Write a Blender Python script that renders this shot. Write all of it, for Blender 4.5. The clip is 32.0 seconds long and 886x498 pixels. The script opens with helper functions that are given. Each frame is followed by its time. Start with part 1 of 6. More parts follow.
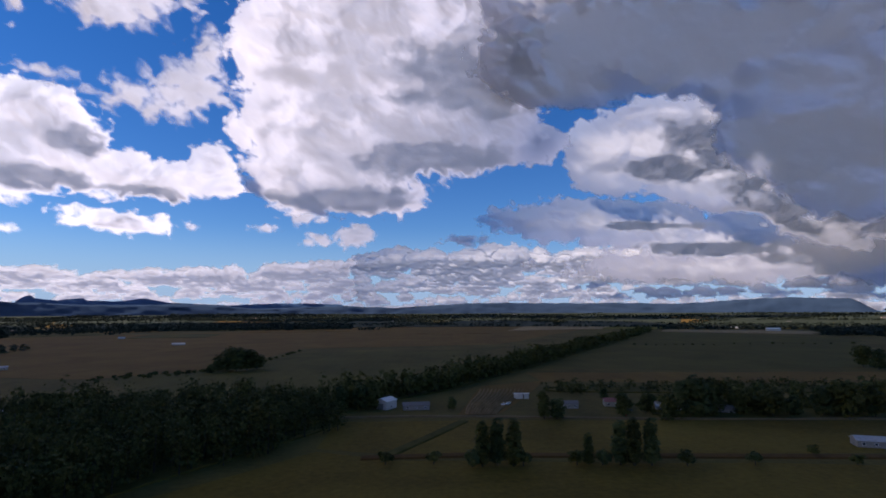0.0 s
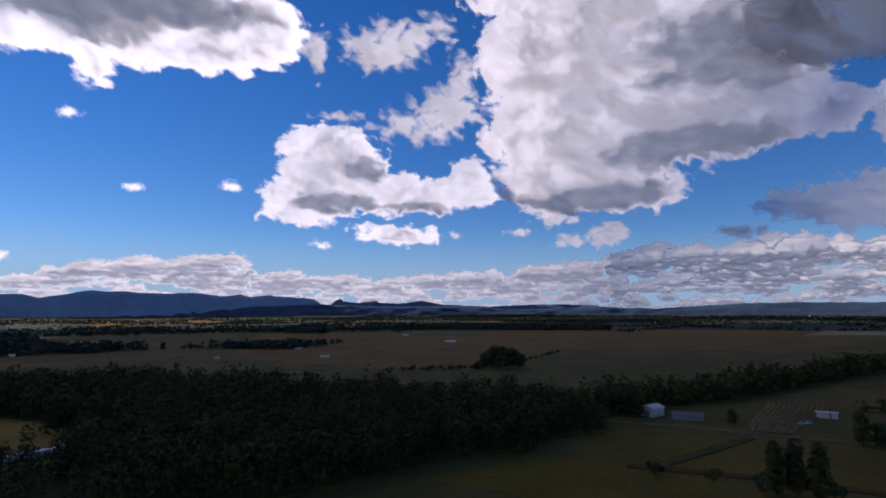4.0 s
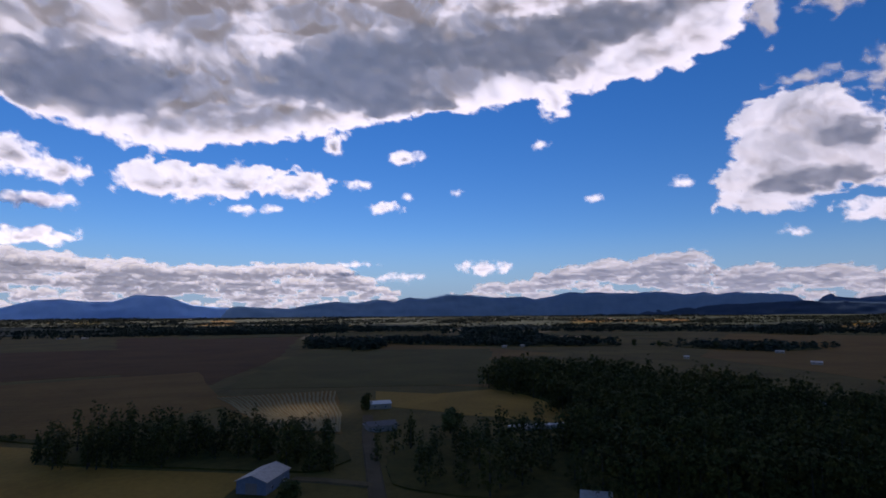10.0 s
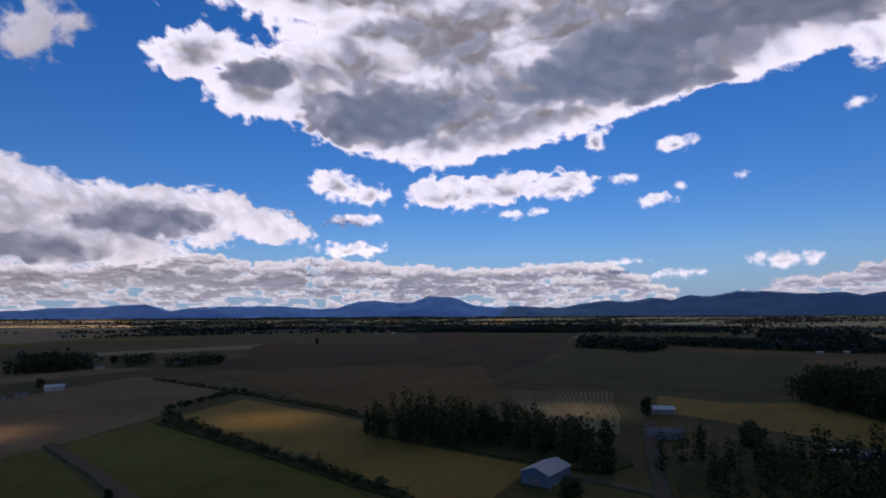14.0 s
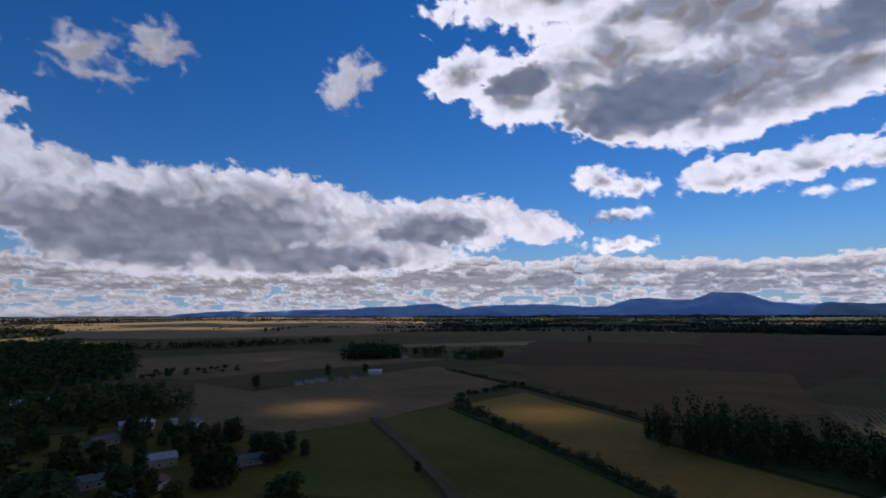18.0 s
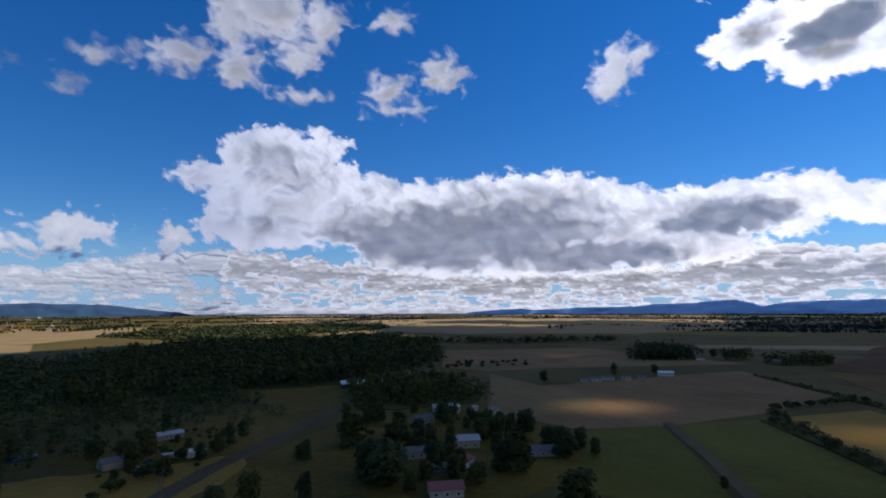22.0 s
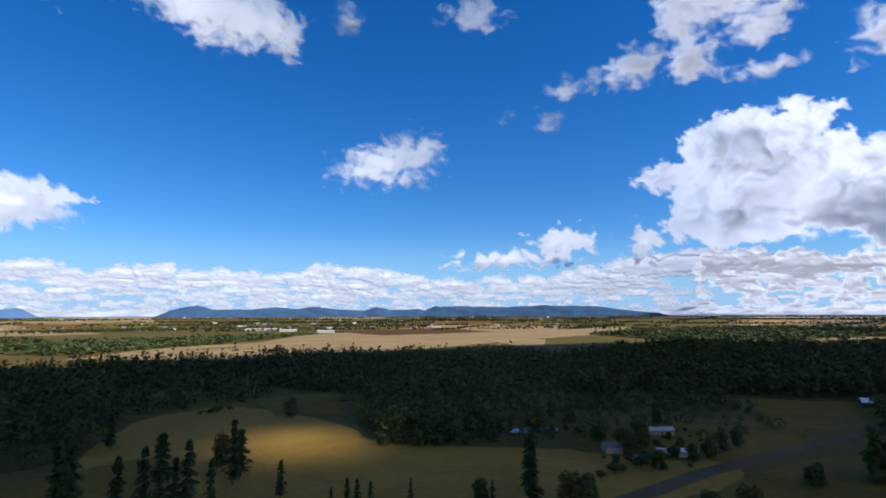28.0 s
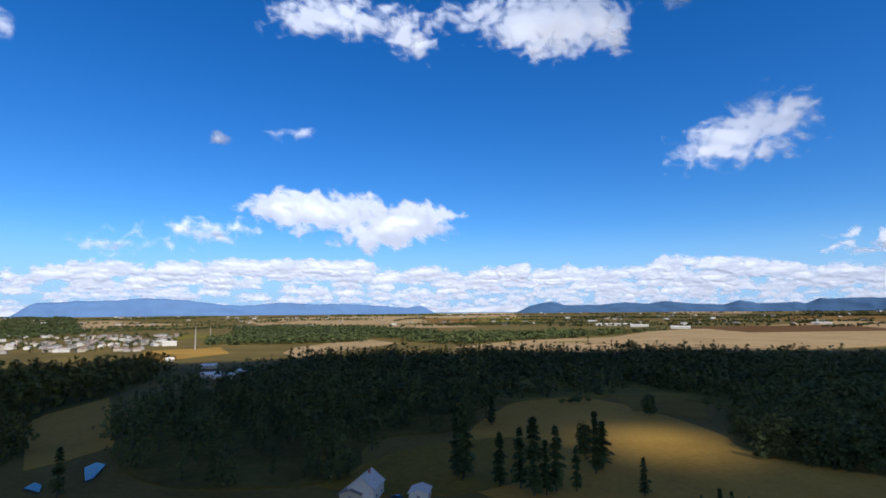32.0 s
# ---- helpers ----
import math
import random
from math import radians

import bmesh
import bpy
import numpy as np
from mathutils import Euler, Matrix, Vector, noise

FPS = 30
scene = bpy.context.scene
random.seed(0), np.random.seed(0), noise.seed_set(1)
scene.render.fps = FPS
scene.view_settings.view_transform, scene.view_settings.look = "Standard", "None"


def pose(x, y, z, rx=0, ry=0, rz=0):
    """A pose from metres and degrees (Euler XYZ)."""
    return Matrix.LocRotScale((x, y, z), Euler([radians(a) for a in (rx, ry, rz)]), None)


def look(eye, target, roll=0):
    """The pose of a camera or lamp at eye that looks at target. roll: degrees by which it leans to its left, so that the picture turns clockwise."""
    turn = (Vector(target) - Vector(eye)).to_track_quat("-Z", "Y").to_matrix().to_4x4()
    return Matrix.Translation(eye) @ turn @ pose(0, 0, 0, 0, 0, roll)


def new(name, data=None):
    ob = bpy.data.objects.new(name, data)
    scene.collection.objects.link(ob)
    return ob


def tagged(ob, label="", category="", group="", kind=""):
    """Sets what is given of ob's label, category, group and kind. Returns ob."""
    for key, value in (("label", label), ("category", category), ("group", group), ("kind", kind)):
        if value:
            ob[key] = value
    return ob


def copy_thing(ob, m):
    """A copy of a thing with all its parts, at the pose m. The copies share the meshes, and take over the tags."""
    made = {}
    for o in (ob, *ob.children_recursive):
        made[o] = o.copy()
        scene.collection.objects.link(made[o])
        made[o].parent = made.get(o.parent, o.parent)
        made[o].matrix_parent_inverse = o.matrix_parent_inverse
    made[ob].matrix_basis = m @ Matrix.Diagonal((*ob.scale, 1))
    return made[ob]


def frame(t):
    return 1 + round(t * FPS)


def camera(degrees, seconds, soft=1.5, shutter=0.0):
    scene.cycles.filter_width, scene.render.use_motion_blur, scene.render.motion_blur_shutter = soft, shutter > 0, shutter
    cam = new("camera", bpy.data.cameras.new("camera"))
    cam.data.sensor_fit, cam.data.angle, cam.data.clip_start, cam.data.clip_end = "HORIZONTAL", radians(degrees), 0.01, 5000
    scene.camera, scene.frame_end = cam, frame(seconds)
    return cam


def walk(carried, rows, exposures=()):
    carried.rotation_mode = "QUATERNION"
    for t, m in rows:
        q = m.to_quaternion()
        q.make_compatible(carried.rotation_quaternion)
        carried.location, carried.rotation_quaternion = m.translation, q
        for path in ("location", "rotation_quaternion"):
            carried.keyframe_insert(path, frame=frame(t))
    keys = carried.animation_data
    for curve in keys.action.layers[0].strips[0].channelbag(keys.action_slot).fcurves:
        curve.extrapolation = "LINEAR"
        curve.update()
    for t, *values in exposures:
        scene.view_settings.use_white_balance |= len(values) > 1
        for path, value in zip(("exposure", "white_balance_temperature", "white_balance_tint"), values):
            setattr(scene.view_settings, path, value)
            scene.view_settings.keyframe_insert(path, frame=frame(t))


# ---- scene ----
# camera and its turn
cam = camera(79.5, 32.0, soft=1.7)
walk(cam, (
    (0.0, pose(0, 0, 60, 96.64, 0.28, 0.00)),
    (0.5, pose(0, 0, 60, 96.67, 0.29, 3.23)),
    (1.0, pose(0, 0, 60, 96.70, 0.30, 6.55)),
    (1.5, pose(0, 0, 60, 96.71, 0.30, 9.61)),
    (2.0, pose(0, 0, 60, 96.72, 0.28, 12.96)),
    (2.5, pose(0, 0, 60, 96.73, 0.26, 16.54)),
    (3.0, pose(0, 0, 60, 96.75, 0.23, 19.93)),
    (3.5, pose(0, 0, 60, 96.81, 0.23, 23.32)),
    (5.5, pose(0, 0, 60, 96.88, 0.26, 38.05)),
    (6.0, pose(0, 0, 60, 96.91, 0.33, 41.90)),
    (6.5, pose(0, 0, 60, 96.93, 0.38, 45.82)),
    (7.0, pose(0, 0, 60, 96.92, 0.40, 49.60)),
    (7.5, pose(0, 0, 60, 96.91, 0.40, 53.65)),
    (8.0, pose(0, 0, 60, 96.91, 0.39, 57.67)),
    (8.5, pose(0, 0, 60, 96.92, 0.36, 61.69)),
    (9.0, pose(0, 0, 60, 96.93, 0.34, 65.51)),
    (9.5, pose(0, 0, 60, 96.92, 0.35, 69.67)),
    (10.0, pose(0, 0, 60, 96.92, 0.38, 73.72)),
    (10.5, pose(0, 0, 60, 96.93, 0.38, 77.66)),
    (11.0, pose(0, 0, 60, 96.96, 0.35, 81.08)),
    (11.5, pose(0, 0, 60, 97.00, 0.32, 84.66)),
    (12.0, pose(0, 0, 60, 97.00, 0.32, 88.19)),
    (12.5, pose(0, 0, 60, 96.99, 0.30, 91.49)),
    (13.0, pose(0, 0, 60, 96.99, 0.28, 94.95)),
    (13.5, pose(0, 0, 60, 97.00, 0.28, 98.54)),
    (14.0, pose(0, 0, 60, 96.99, 0.30, 102.10)),
    (14.5, pose(0, 0, 60, 96.96, 0.29, 105.39)),
    (16.5, pose(0, 0, 60, 96.93, 0.26, 119.64)),
    (17.0, pose(0, 0, 60, 96.92, 0.22, 123.31)),
    (17.5, pose(0, 0, 60, 96.91, 0.23, 127.01)),
    (18.0, pose(0, 0, 60, 96.90, 0.24, 130.43)),
    (18.5, pose(0, 0, 60, 96.88, 0.25, 134.14)),
    (19.0, pose(0, 0, 60, 96.86, 0.24, 137.71)),
    (19.5, pose(0, 0, 60, 96.83, 0.23, 141.30)),
    (20.0, pose(0, 0, 60, 96.81, 0.23, 144.74)),
    (20.5, pose(0, 0, 60, 96.80, 0.24, 148.60)),
    (21.0, pose(0, 0, 60, 96.78, 0.25, 152.45)),
    (21.5, pose(0, 0, 60, 96.77, 0.25, 156.38)),
    (22.0, pose(0, 0, 60, 96.77, 0.26, 159.86)),
    (22.5, pose(0, 0, 60, 96.78, 0.29, 163.85)),
    (23.0, pose(0, 0, 60, 96.81, 0.30, 167.89)),
    (23.5, pose(0, 0, 60, 96.85, 0.31, 171.61)),
    (24.0, pose(0, 0, 60, 96.87, 0.31, 175.57)),
    (24.5, pose(0, 0, 60, 96.88, 0.27, 179.74)),
    (25.0, pose(0, 0, 60, 96.89, 0.23, 183.81)),
    (25.5, pose(0, 0, 60, 96.92, 0.22, 187.54)),
    (27.5, pose(0, 0, 60, 96.96, 0.20, 203.53)),
    (28.0, pose(0, 0, 60, 96.99, 0.14, 207.85)),
    (28.5, pose(0, 0, 60, 97.00, 0.07, 212.20)),
    (29.0, pose(0, 0, 60, 96.96, 0.05, 216.40)),
    (29.5, pose(0, 0, 60, 96.88, 0.12, 220.99)),
    (30.0, pose(0, 0, 60, 96.79, 0.23, 225.75)),
    (30.5, pose(0, 0, 60, 96.73, 0.33, 230.47)),
    (31.0, pose(0, 0, 60, 96.70, 0.43, 234.77)),
    (31.5, pose(0, 0, 60, 96.68, 0.49, 239.44)),
    (32.0, pose(0, 0, 60, 96.66, 0.50, 243.92)),
), exposures=((0.0, -0.05, 6800, 20), (5.0, -0.35, 6800, 20), (12.0, -0.5, 6800, 20), (17.0, -0.66, 6550, 14), (20.0, -0.5, 6400, 11), (25.0, 0.13, 6120, 6), (32.0, 0.18, 6050, 8)))

# sky and sun
SUN_AZ, SUN_EL = 94.0, 42.0          # azimuth counted to the left of +Y, degrees
world = bpy.data.worlds.new("sky")
scene.world = world
world.use_nodes = True
wn, wl = world.node_tree.nodes, world.node_tree.links
wn.clear()
sky = wn.new("ShaderNodeTexSky")
sky.sky_type, sky.sun_disc = "NISHITA", False
sky.sun_elevation, sky.sun_rotation = radians(SUN_EL), radians(-SUN_AZ)
sky.air_density, sky.dust_density, sky.ozone_density = 1.0, 0.0, 3.0
hue = wn.new("ShaderNodeHueSaturation")
hue.inputs["Saturation"].default_value = 1.35
back = wn.new("ShaderNodeBackground")
back.inputs["Strength"].default_value = 0.11
out = wn.new("ShaderNodeOutputWorld")
air = wn.new("ShaderNodeMixRGB")
air.blend_type = "MULTIPLY"
air.inputs[0].default_value, air.inputs[2].default_value = 1.0, (0.61, 0.79, 1.05, 1)
wl.new(sky.outputs[0], hue.inputs["Color"])
wl.new(hue.outputs[0], air.inputs[1])
way = wn.new("ShaderNodeTexCoord")
split = wn.new("ShaderNodeSeparateXYZ")
low = wn.new("ShaderNodeMapRange")
low.interpolation_type = "SMOOTHSTEP"
low.inputs["From Min"].default_value, low.inputs["From Max"].default_value = 0.0, 0.16
low.inputs["To Min"].default_value, low.inputs["To Max"].default_value = 0.85, 0.0
haze = wn.new("ShaderNodeMixRGB")
haze.inputs[2].default_value = (2.6, 4.3, 7.0, 1)
wl.new(way.outputs["Generated"], split.inputs[0])
wl.new(split.outputs["Z"], low.inputs["Value"])
wl.new(low.outputs[0], haze.inputs[0])
wl.new(air.outputs[0], haze.inputs[1])
wl.new(haze.outputs[0], back.inputs["Color"])
wl.new(back.outputs[0], out.inputs["Surface"])


def direction(az, el):
    a, e = radians(az), radians(el)
    return Vector((-math.sin(a) * math.cos(e), math.cos(a) * math.cos(e), math.sin(e)))


sun_data = bpy.data.lights.new("sun", "SUN")
sun_data.energy, sun_data.angle, sun_data.color = 5.0, radians(0.5), (1.0, 0.93, 0.84)
sun = new("sun", sun_data)
sun.matrix_world = look(direction(SUN_AZ, SUN_EL) * 4000, (0, 0, 0))


# materials
def nodes_of(name):
    m = bpy.data.materials.new(name)
    m.use_nodes = True
    return m, m.node_tree.nodes, m.node_tree.links


def ramp(n, stops):
    r = n.new("ShaderNodeValToRGB")
    el = r.color_ramp.elements
    while len(el) < len(stops):
        el.new(0.5)
    for e, (p, c) in zip(el, stops):
        e.position, e.color = p, (*c, 1)
    return r


def noise_node(n, l, vec, scale, detail=4.0, rough=0.6, dist=0.0):
    t = n.new("ShaderNodeTexNoise")
    t.inputs["Scale"].default_value, t.inputs["Detail"].default_value = scale, detail
    t.inputs["Roughness"].default_value, t.inputs["Distortion"].default_value = rough, dist
    l.new(vec, t.inputs["Vector"])
    return t


def land(name, low, high, fine=0.35, coarse=0.012, rough=0.95, streak=0.0, angle=0.0, bump=0.4, gloss=0.1):
    """Earth, grass or stubble: two scales of mottling, and drill lines along an angle where streak is set."""
    m, n, l = nodes_of(name)
    b = n["Principled BSDF"]
    geo = n.new("ShaderNodeNewGeometry")
    big = noise_node(n, l, geo.outputs["Position"], coarse, 5.0, 0.65, 0.6)
    small = noise_node(n, l, geo.outputs["Position"], fine, 5.0, 0.7)
    mix = n.new("ShaderNodeMath")
    mix.operation = "ADD"
    half = n.new("ShaderNodeMath")
    half.operation, half.inputs[1].default_value = "MULTIPLY", 0.7
    l.new(small.outputs[0], half.inputs[0])
    l.new(big.outputs[0], mix.inputs[0])
    l.new(half.outputs[0], mix.inputs[1])
    last = mix
    if streak:
        mp = n.new("ShaderNodeMapping")
        mp.inputs["Rotation"].default_value = (0, 0, radians(angle))
        mp.inputs["Scale"].default_value = (0.16, 0.006, 0.1)
        l.new(geo.outputs["Position"], mp.inputs["Vector"])
        lines = noise_node(n, l, mp.outputs[0], 1.0, 3.0, 0.6)
        ml = n.new("ShaderNodeMath")
        ml.operation, ml.inputs[1].default_value = "MULTIPLY_ADD", streak
        l.new(lines.outputs[0], ml.inputs[0])
        l.new(mix.outputs[0], ml.inputs[2])
        last = ml
    mid = 0.85 + 0.5 * streak
    r = ramp(n, ((0.0, low), (1.0, high)))
    mr = n.new("ShaderNodeMapRange")
    mr.inputs["From Min"].default_value, mr.inputs["From Max"].default_value = mid - 0.22, mid + 0.22
    l.new(last.outputs[0], mr.inputs["Value"])
    l.new(mr.outputs[0], r.inputs[0])
    l.new(r.outputs[0], b.inputs["Base Color"])
    b.inputs["Roughness"].default_value = rough
    b.inputs["Specular IOR Level"].default_value = gloss
    bm_ = n.new("ShaderNodeBump")
    bm_.inputs["Strength"].default_value, bm_.inputs["Distance"].default_value = bump, 0.5
    l.new(small.outputs[0], bm_.inputs["Height"])
    l.new(bm_.outputs[0], b.inputs["Normal"])
    return m


def leaf(name, low, high, gaps=2.0):
    """Foliage: every clump of leaves has its own tone."""
    m, n, l = nodes_of(name)
    b = n["Principled BSDF"]
    geo, info = n.new("ShaderNodeNewGeometry"), n.new("ShaderNodeObjectInfo")
    big = noise_node(n, l, geo.outputs["Position"], 0.06, 3.0, 0.7)
    add = n.new("ShaderNodeMath")
    add.operation, add.inputs[1].default_value = "MULTIPLY_ADD", 0.35
    twice = n.new("ShaderNodeMath")
    twice.operation, twice.inputs[1].default_value, twice.inputs[2].default_value = "MULTIPLY_ADD", 2.6, -0.65
    l.new(big.outputs[0], twice.inputs[0])
    l.new(geo.outputs["Random Per Island"], add.inputs[0])
    l.new(twice.outputs[0], add.inputs[2])
    add2 = n.new("ShaderNodeMath")
    add2.operation = "MULTIPLY_ADD"
    add2.inputs[1].default_value = 0.6
    l.new(info.outputs["Random"], add2.inputs[0])
    l.new(add.outputs[0], add2.inputs[2])
    mr = n.new("ShaderNodeMapRange")
    mr.inputs["From Min"].default_value, mr.inputs["From Max"].default_value = 0.25, 1.9
    l.new(add2.outputs[0], mr.inputs["Value"])
    r = ramp(n, ((0.0, low), (1.0, high)))
    l.new(mr.outputs[0], r.inputs[0])
    l.new(r.outputs[0], b.inputs["Base Color"])
    b.inputs["Roughness"].default_value, b.inputs["Specular IOR Level"].default_value = 0.8, 0.1
    fray = noise_node(n, l, geo.outputs["Position"], gaps, 2.0, 0.6)
    cut = n.new("ShaderNodeMapRange")
    cut.inputs["From Min"].default_value, cut.inputs["From Max"].default_value = 0.39, 0.47
    l.new(fray.outputs[0], cut.inputs["Value"])
    l.new(cut.outputs[0], b.inputs["Alpha"])
    return m


def solid(name, low, high, scale=1.5, rough=0.7, metal=0.0, bump=0.1):
    m, n, l = nodes_of(name)
    b = n["Principled BSDF"]
    tc = n.new("ShaderNodeTexCoord")
    a = noise_node(n, l, tc.outputs["Object"], scale, 6.0, 0.65)
    r = ramp(n, ((0.3, low), (0.7, high)))
    l.new(a.outputs[0], r.inputs[0])
    l.new(r.outputs[0], b.inputs["Base Color"])
    b.inputs["Roughness"].default_value, b.inputs["Metallic"].default_value = rough, metal
    bm_ = n.new("ShaderNodeBump")
    bm_.inputs["Strength"].default_value, bm_.inputs["Distance"].default_value = bump, 0.1
    l.new(a.outputs[0], bm_.inputs["Height"])
    l.new(bm_.outputs[0], b.inputs["Normal"])
    return m


def vapour(name, soft, fine, thin=0.62, thick=0.16, detail=6.0):
    """Cloud: white water droplets. The attribute cover is the depth of the cloud at each place: thin edges fray
    out and let light through, thick bodies scatter it back. Light scattered many times wraps round the heaps."""
    m, n, l = nodes_of(name)
    n.remove(n["Principled BSDF"])
    outp = n["Material Output"]
    geo, cov = n.new("ShaderNodeNewGeometry"), n.new("ShaderNodeAttribute")
    cov.attribute_name = "cover"
    dep = n.new("ShaderNodeAttribute")
    dep.attribute_name = "body"
    a = noise_node(n, l, geo.outputs["Position"], 0.012, detail, 0.6, 0.3)
    k = n.new("ShaderNodeMath")
    k.operation, k.inputs[1].default_value, k.inputs[2].default_value = "MULTIPLY_ADD", 2 * fine, -fine
    l.new(a.outputs[0], k.inputs[0])
    s = n.new("ShaderNodeMath")
    s.operation = "ADD"
    l.new(cov.outputs["Fac"], s.inputs[0])
    l.new(k.outputs[0], s.inputs[1])
    alpha = n.new("ShaderNodeMapRange")
    alpha.interpolation_type = "SMOOTHSTEP"
    alpha.inputs["From Min"].default_value, alpha.inputs["From Max"].default_value = -0.1, soft
    l.new(s.outputs[0], alpha.inputs["Value"])
    deep = n.new("ShaderNodeMapRange")
    deep.interpolation_type = "SMOOTHSTEP"
    deep.inputs["From Min"].default_value, deep.inputs["From Max"].default_value = 0.0, 1.0
    deep.inputs["To Min"].default_value, deep.inputs["To Max"].default_value = thin, thick
    l.new(dep.outputs["Fac"], deep.inputs["Value"])
    over = n.new("ShaderNodeMath")                    # bodies deeper than 1 let hardly any light through
    over.operation, over.inputs[1].default_value, over.use_clamp = "SUBTRACT", 1.0, True
    l.new(dep.outputs["Fac"], over.inputs[0])
    dense = n.new("ShaderNodeMath")
    dense.operation, dense.inputs[1].default_value, dense.inputs[2].default_value = "MULTIPLY_ADD", -0.9, 1.0
    l.new(over.outputs[0], dense.inputs[0])
    through_ = n.new("ShaderNodeMath")
    through_.operation = "MULTIPLY"
    l.new(deep.outputs[0], through_.inputs[0])
    l.new(dense.outputs[0], through_.inputs[1])
    heap = n.new("ShaderNodeAttribute")
    heap.attribute_name = "heap"
    bump = n.new("ShaderNodeBump")
    bump.inputs["Strength"].default_value, bump.inputs["Distance"].default_value = 0.08, 20.0
    l.new(a.outputs[0], bump.inputs["Height"])
    l.new(heap.outputs["Vector"], bump.inputs["Normal"])
    toward = direction(SUN_AZ, SUN_EL)
    dif, tra, clear = n.new("ShaderNodeBsdfDiffuse"), n.new("ShaderNodeBsdfTranslucent"), n.new("ShaderNodeBsdfTransparent")
    for bsdf, sign in ((dif, 0.85), (tra, -0.85)):
        wrap, unit = n.new("ShaderNodeVectorMath"), n.new("ShaderNodeVectorMath")
        wrap.operation, unit.operation = "ADD", "NORMALIZE"
        wrap.inputs[1].default_value = toward * sign
        l.new(bump.outputs[0], wrap.inputs[0])
        l.new(wrap.outputs[0], unit.inputs[0])
        l.new(unit.outputs[0], bsdf.inputs["Normal"])
    dif.inputs["Color"].default_value = (0.93, 0.935, 0.97, 1)
    tra.inputs["Color"].default_value = (0.93, 0.92, 0.98, 1)
    body, whole = n.new("ShaderNodeMixShader"), n.new("ShaderNodeMixShader")
    l.new(through_.outputs[0], body.inputs[0])
    l.new(dif.outputs[0], body.inputs[1])
    l.new(tra.outputs[0], body.inputs[2])
    l.new(alpha.outputs[0], whole.inputs[0])
    l.new(clear.outputs[0], whole.inputs[1])
    l.new(body.outputs[0], whole.inputs[2])
    l.new(whole.outputs[0], outp.inputs["Surface"])
    return m


# Copies of one vapour: translucency set brighter for sunlit clouds, darker for shaded.
CLOUD = vapour("cumulus", 0.45, 0.3, 0.85, 0.2)
EVEN = vapour("plain_cumulus", 0.45, 0.3, 0.6, 0.42)
DARK = vapour("shaded_cloud", 0.6, 0.3, 0.5, 0.08)
PALE = vapour("bright_cumulus", 0.45, 0.25, 0.75, 0.4)
BANK = vapour("far_cumulus", 0.4, 0.25, 0.66, 0.42)
BANK_LIT = vapour("far_sunlit_cumulus", 0.6, 0.3, 0.6, 0.42)
LIT = vapour("sunlit_cumulus", 0.7, 0.3, 0.55, 0.3)
WISP_LIT = vapour("sunlit_wisp", 1.5, 0.35, 0.45, 0.25, 3.0)
WISP = vapour("wispy_cloud", 1.4, 0.45, 0.5, 0.4, 4.0)
PASTURE = land("pasture", (0.082, 0.051, 0.006), (0.184, 0.116, 0.016))
DRY = land("rough_dry_pasture", (0.084, 0.054, 0.007), (0.190, 0.125, 0.017))
VALLEY = land("valley_grass", (0.068, 0.049, 0.011), (0.149, 0.106, 0.024))
STRAW = land("straw_stubble", (0.225, 0.148, 0.062), (0.345, 0.235, 0.110), streak=0.5, angle=15)
GOLD = land("dry_grass", (0.215, 0.120, 0.018), (0.350, 0.200, 0.036))
BROWN = land("harvested_field", (0.121, 0.063, 0.012), (0.190, 0.106, 0.022), streak=0.5, angle=70)
STUBBLE = land("brown_stubble", (0.190, 0.104, 0.036), (0.310, 0.176, 0.068), streak=0.5, angle=15)
SOIL = land("ploughed_soil", (0.072, 0.032, 0.008), (0.119, 0.058, 0.014), streak=0.4, angle=40)
GREEN = land("green_crop", (0.100, 0.083, 0.008), (0.170, 0.140, 0.018), streak=0.3, angle=30)
GREY_GREEN = land("grey_green_field", (0.068, 0.053, 0.010), (0.113, 0.090, 0.018), streak=0.3, angle=80)
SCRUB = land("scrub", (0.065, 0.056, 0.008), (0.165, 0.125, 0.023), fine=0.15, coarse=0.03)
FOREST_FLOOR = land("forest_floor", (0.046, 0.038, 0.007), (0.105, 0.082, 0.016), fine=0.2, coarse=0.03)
ASPHALT = land("asphalt", (0.085, 0.060, 0.030), (0.130, 0.094, 0.050), fine=0.8, coarse=0.05)
GRAVEL = land("gravel", (0.110, 0.074, 0.032), (0.175, 0.122, 0.055), fine=0.9, coarse=0.08)
# Hill base colours hold painted aerial haze, bluer or paler for distance.
HILL = land("haze_tinted_wooded_hill", (0.035, 0.060, 0.100), (0.050, 0.080, 0.125), fine=0.008, coarse=0.003, bump=0.0, gloss=0.0)
FAR_HILL = land("haze_blue_far_hill", (0.046, 0.090, 0.162), (0.062, 0.114, 0.197), fine=0.02, coarse=0.003, bump=0.6, gloss=0.0)
FAINT_HILL = land("haze_pale_far_hill", (0.09, 0.16, 0.29), (0.11, 0.19, 0.33), fine=0.02, coarse=0.003, bump=0.3, gloss=0.0)
HAZE_HILL = land("hazy_wooded_hill", (0.125, 0.220, 0.331), (0.175, 0.279, 0.400), fine=0.012, coarse=0.003, bump=0.6, gloss=0.0)
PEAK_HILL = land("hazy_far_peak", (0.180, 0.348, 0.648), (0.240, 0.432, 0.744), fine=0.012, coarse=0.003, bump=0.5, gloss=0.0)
LEAF_DARK = leaf("dark_leaves", (0.024, 0.026, 0.007), (0.100, 0.092, 0.020))
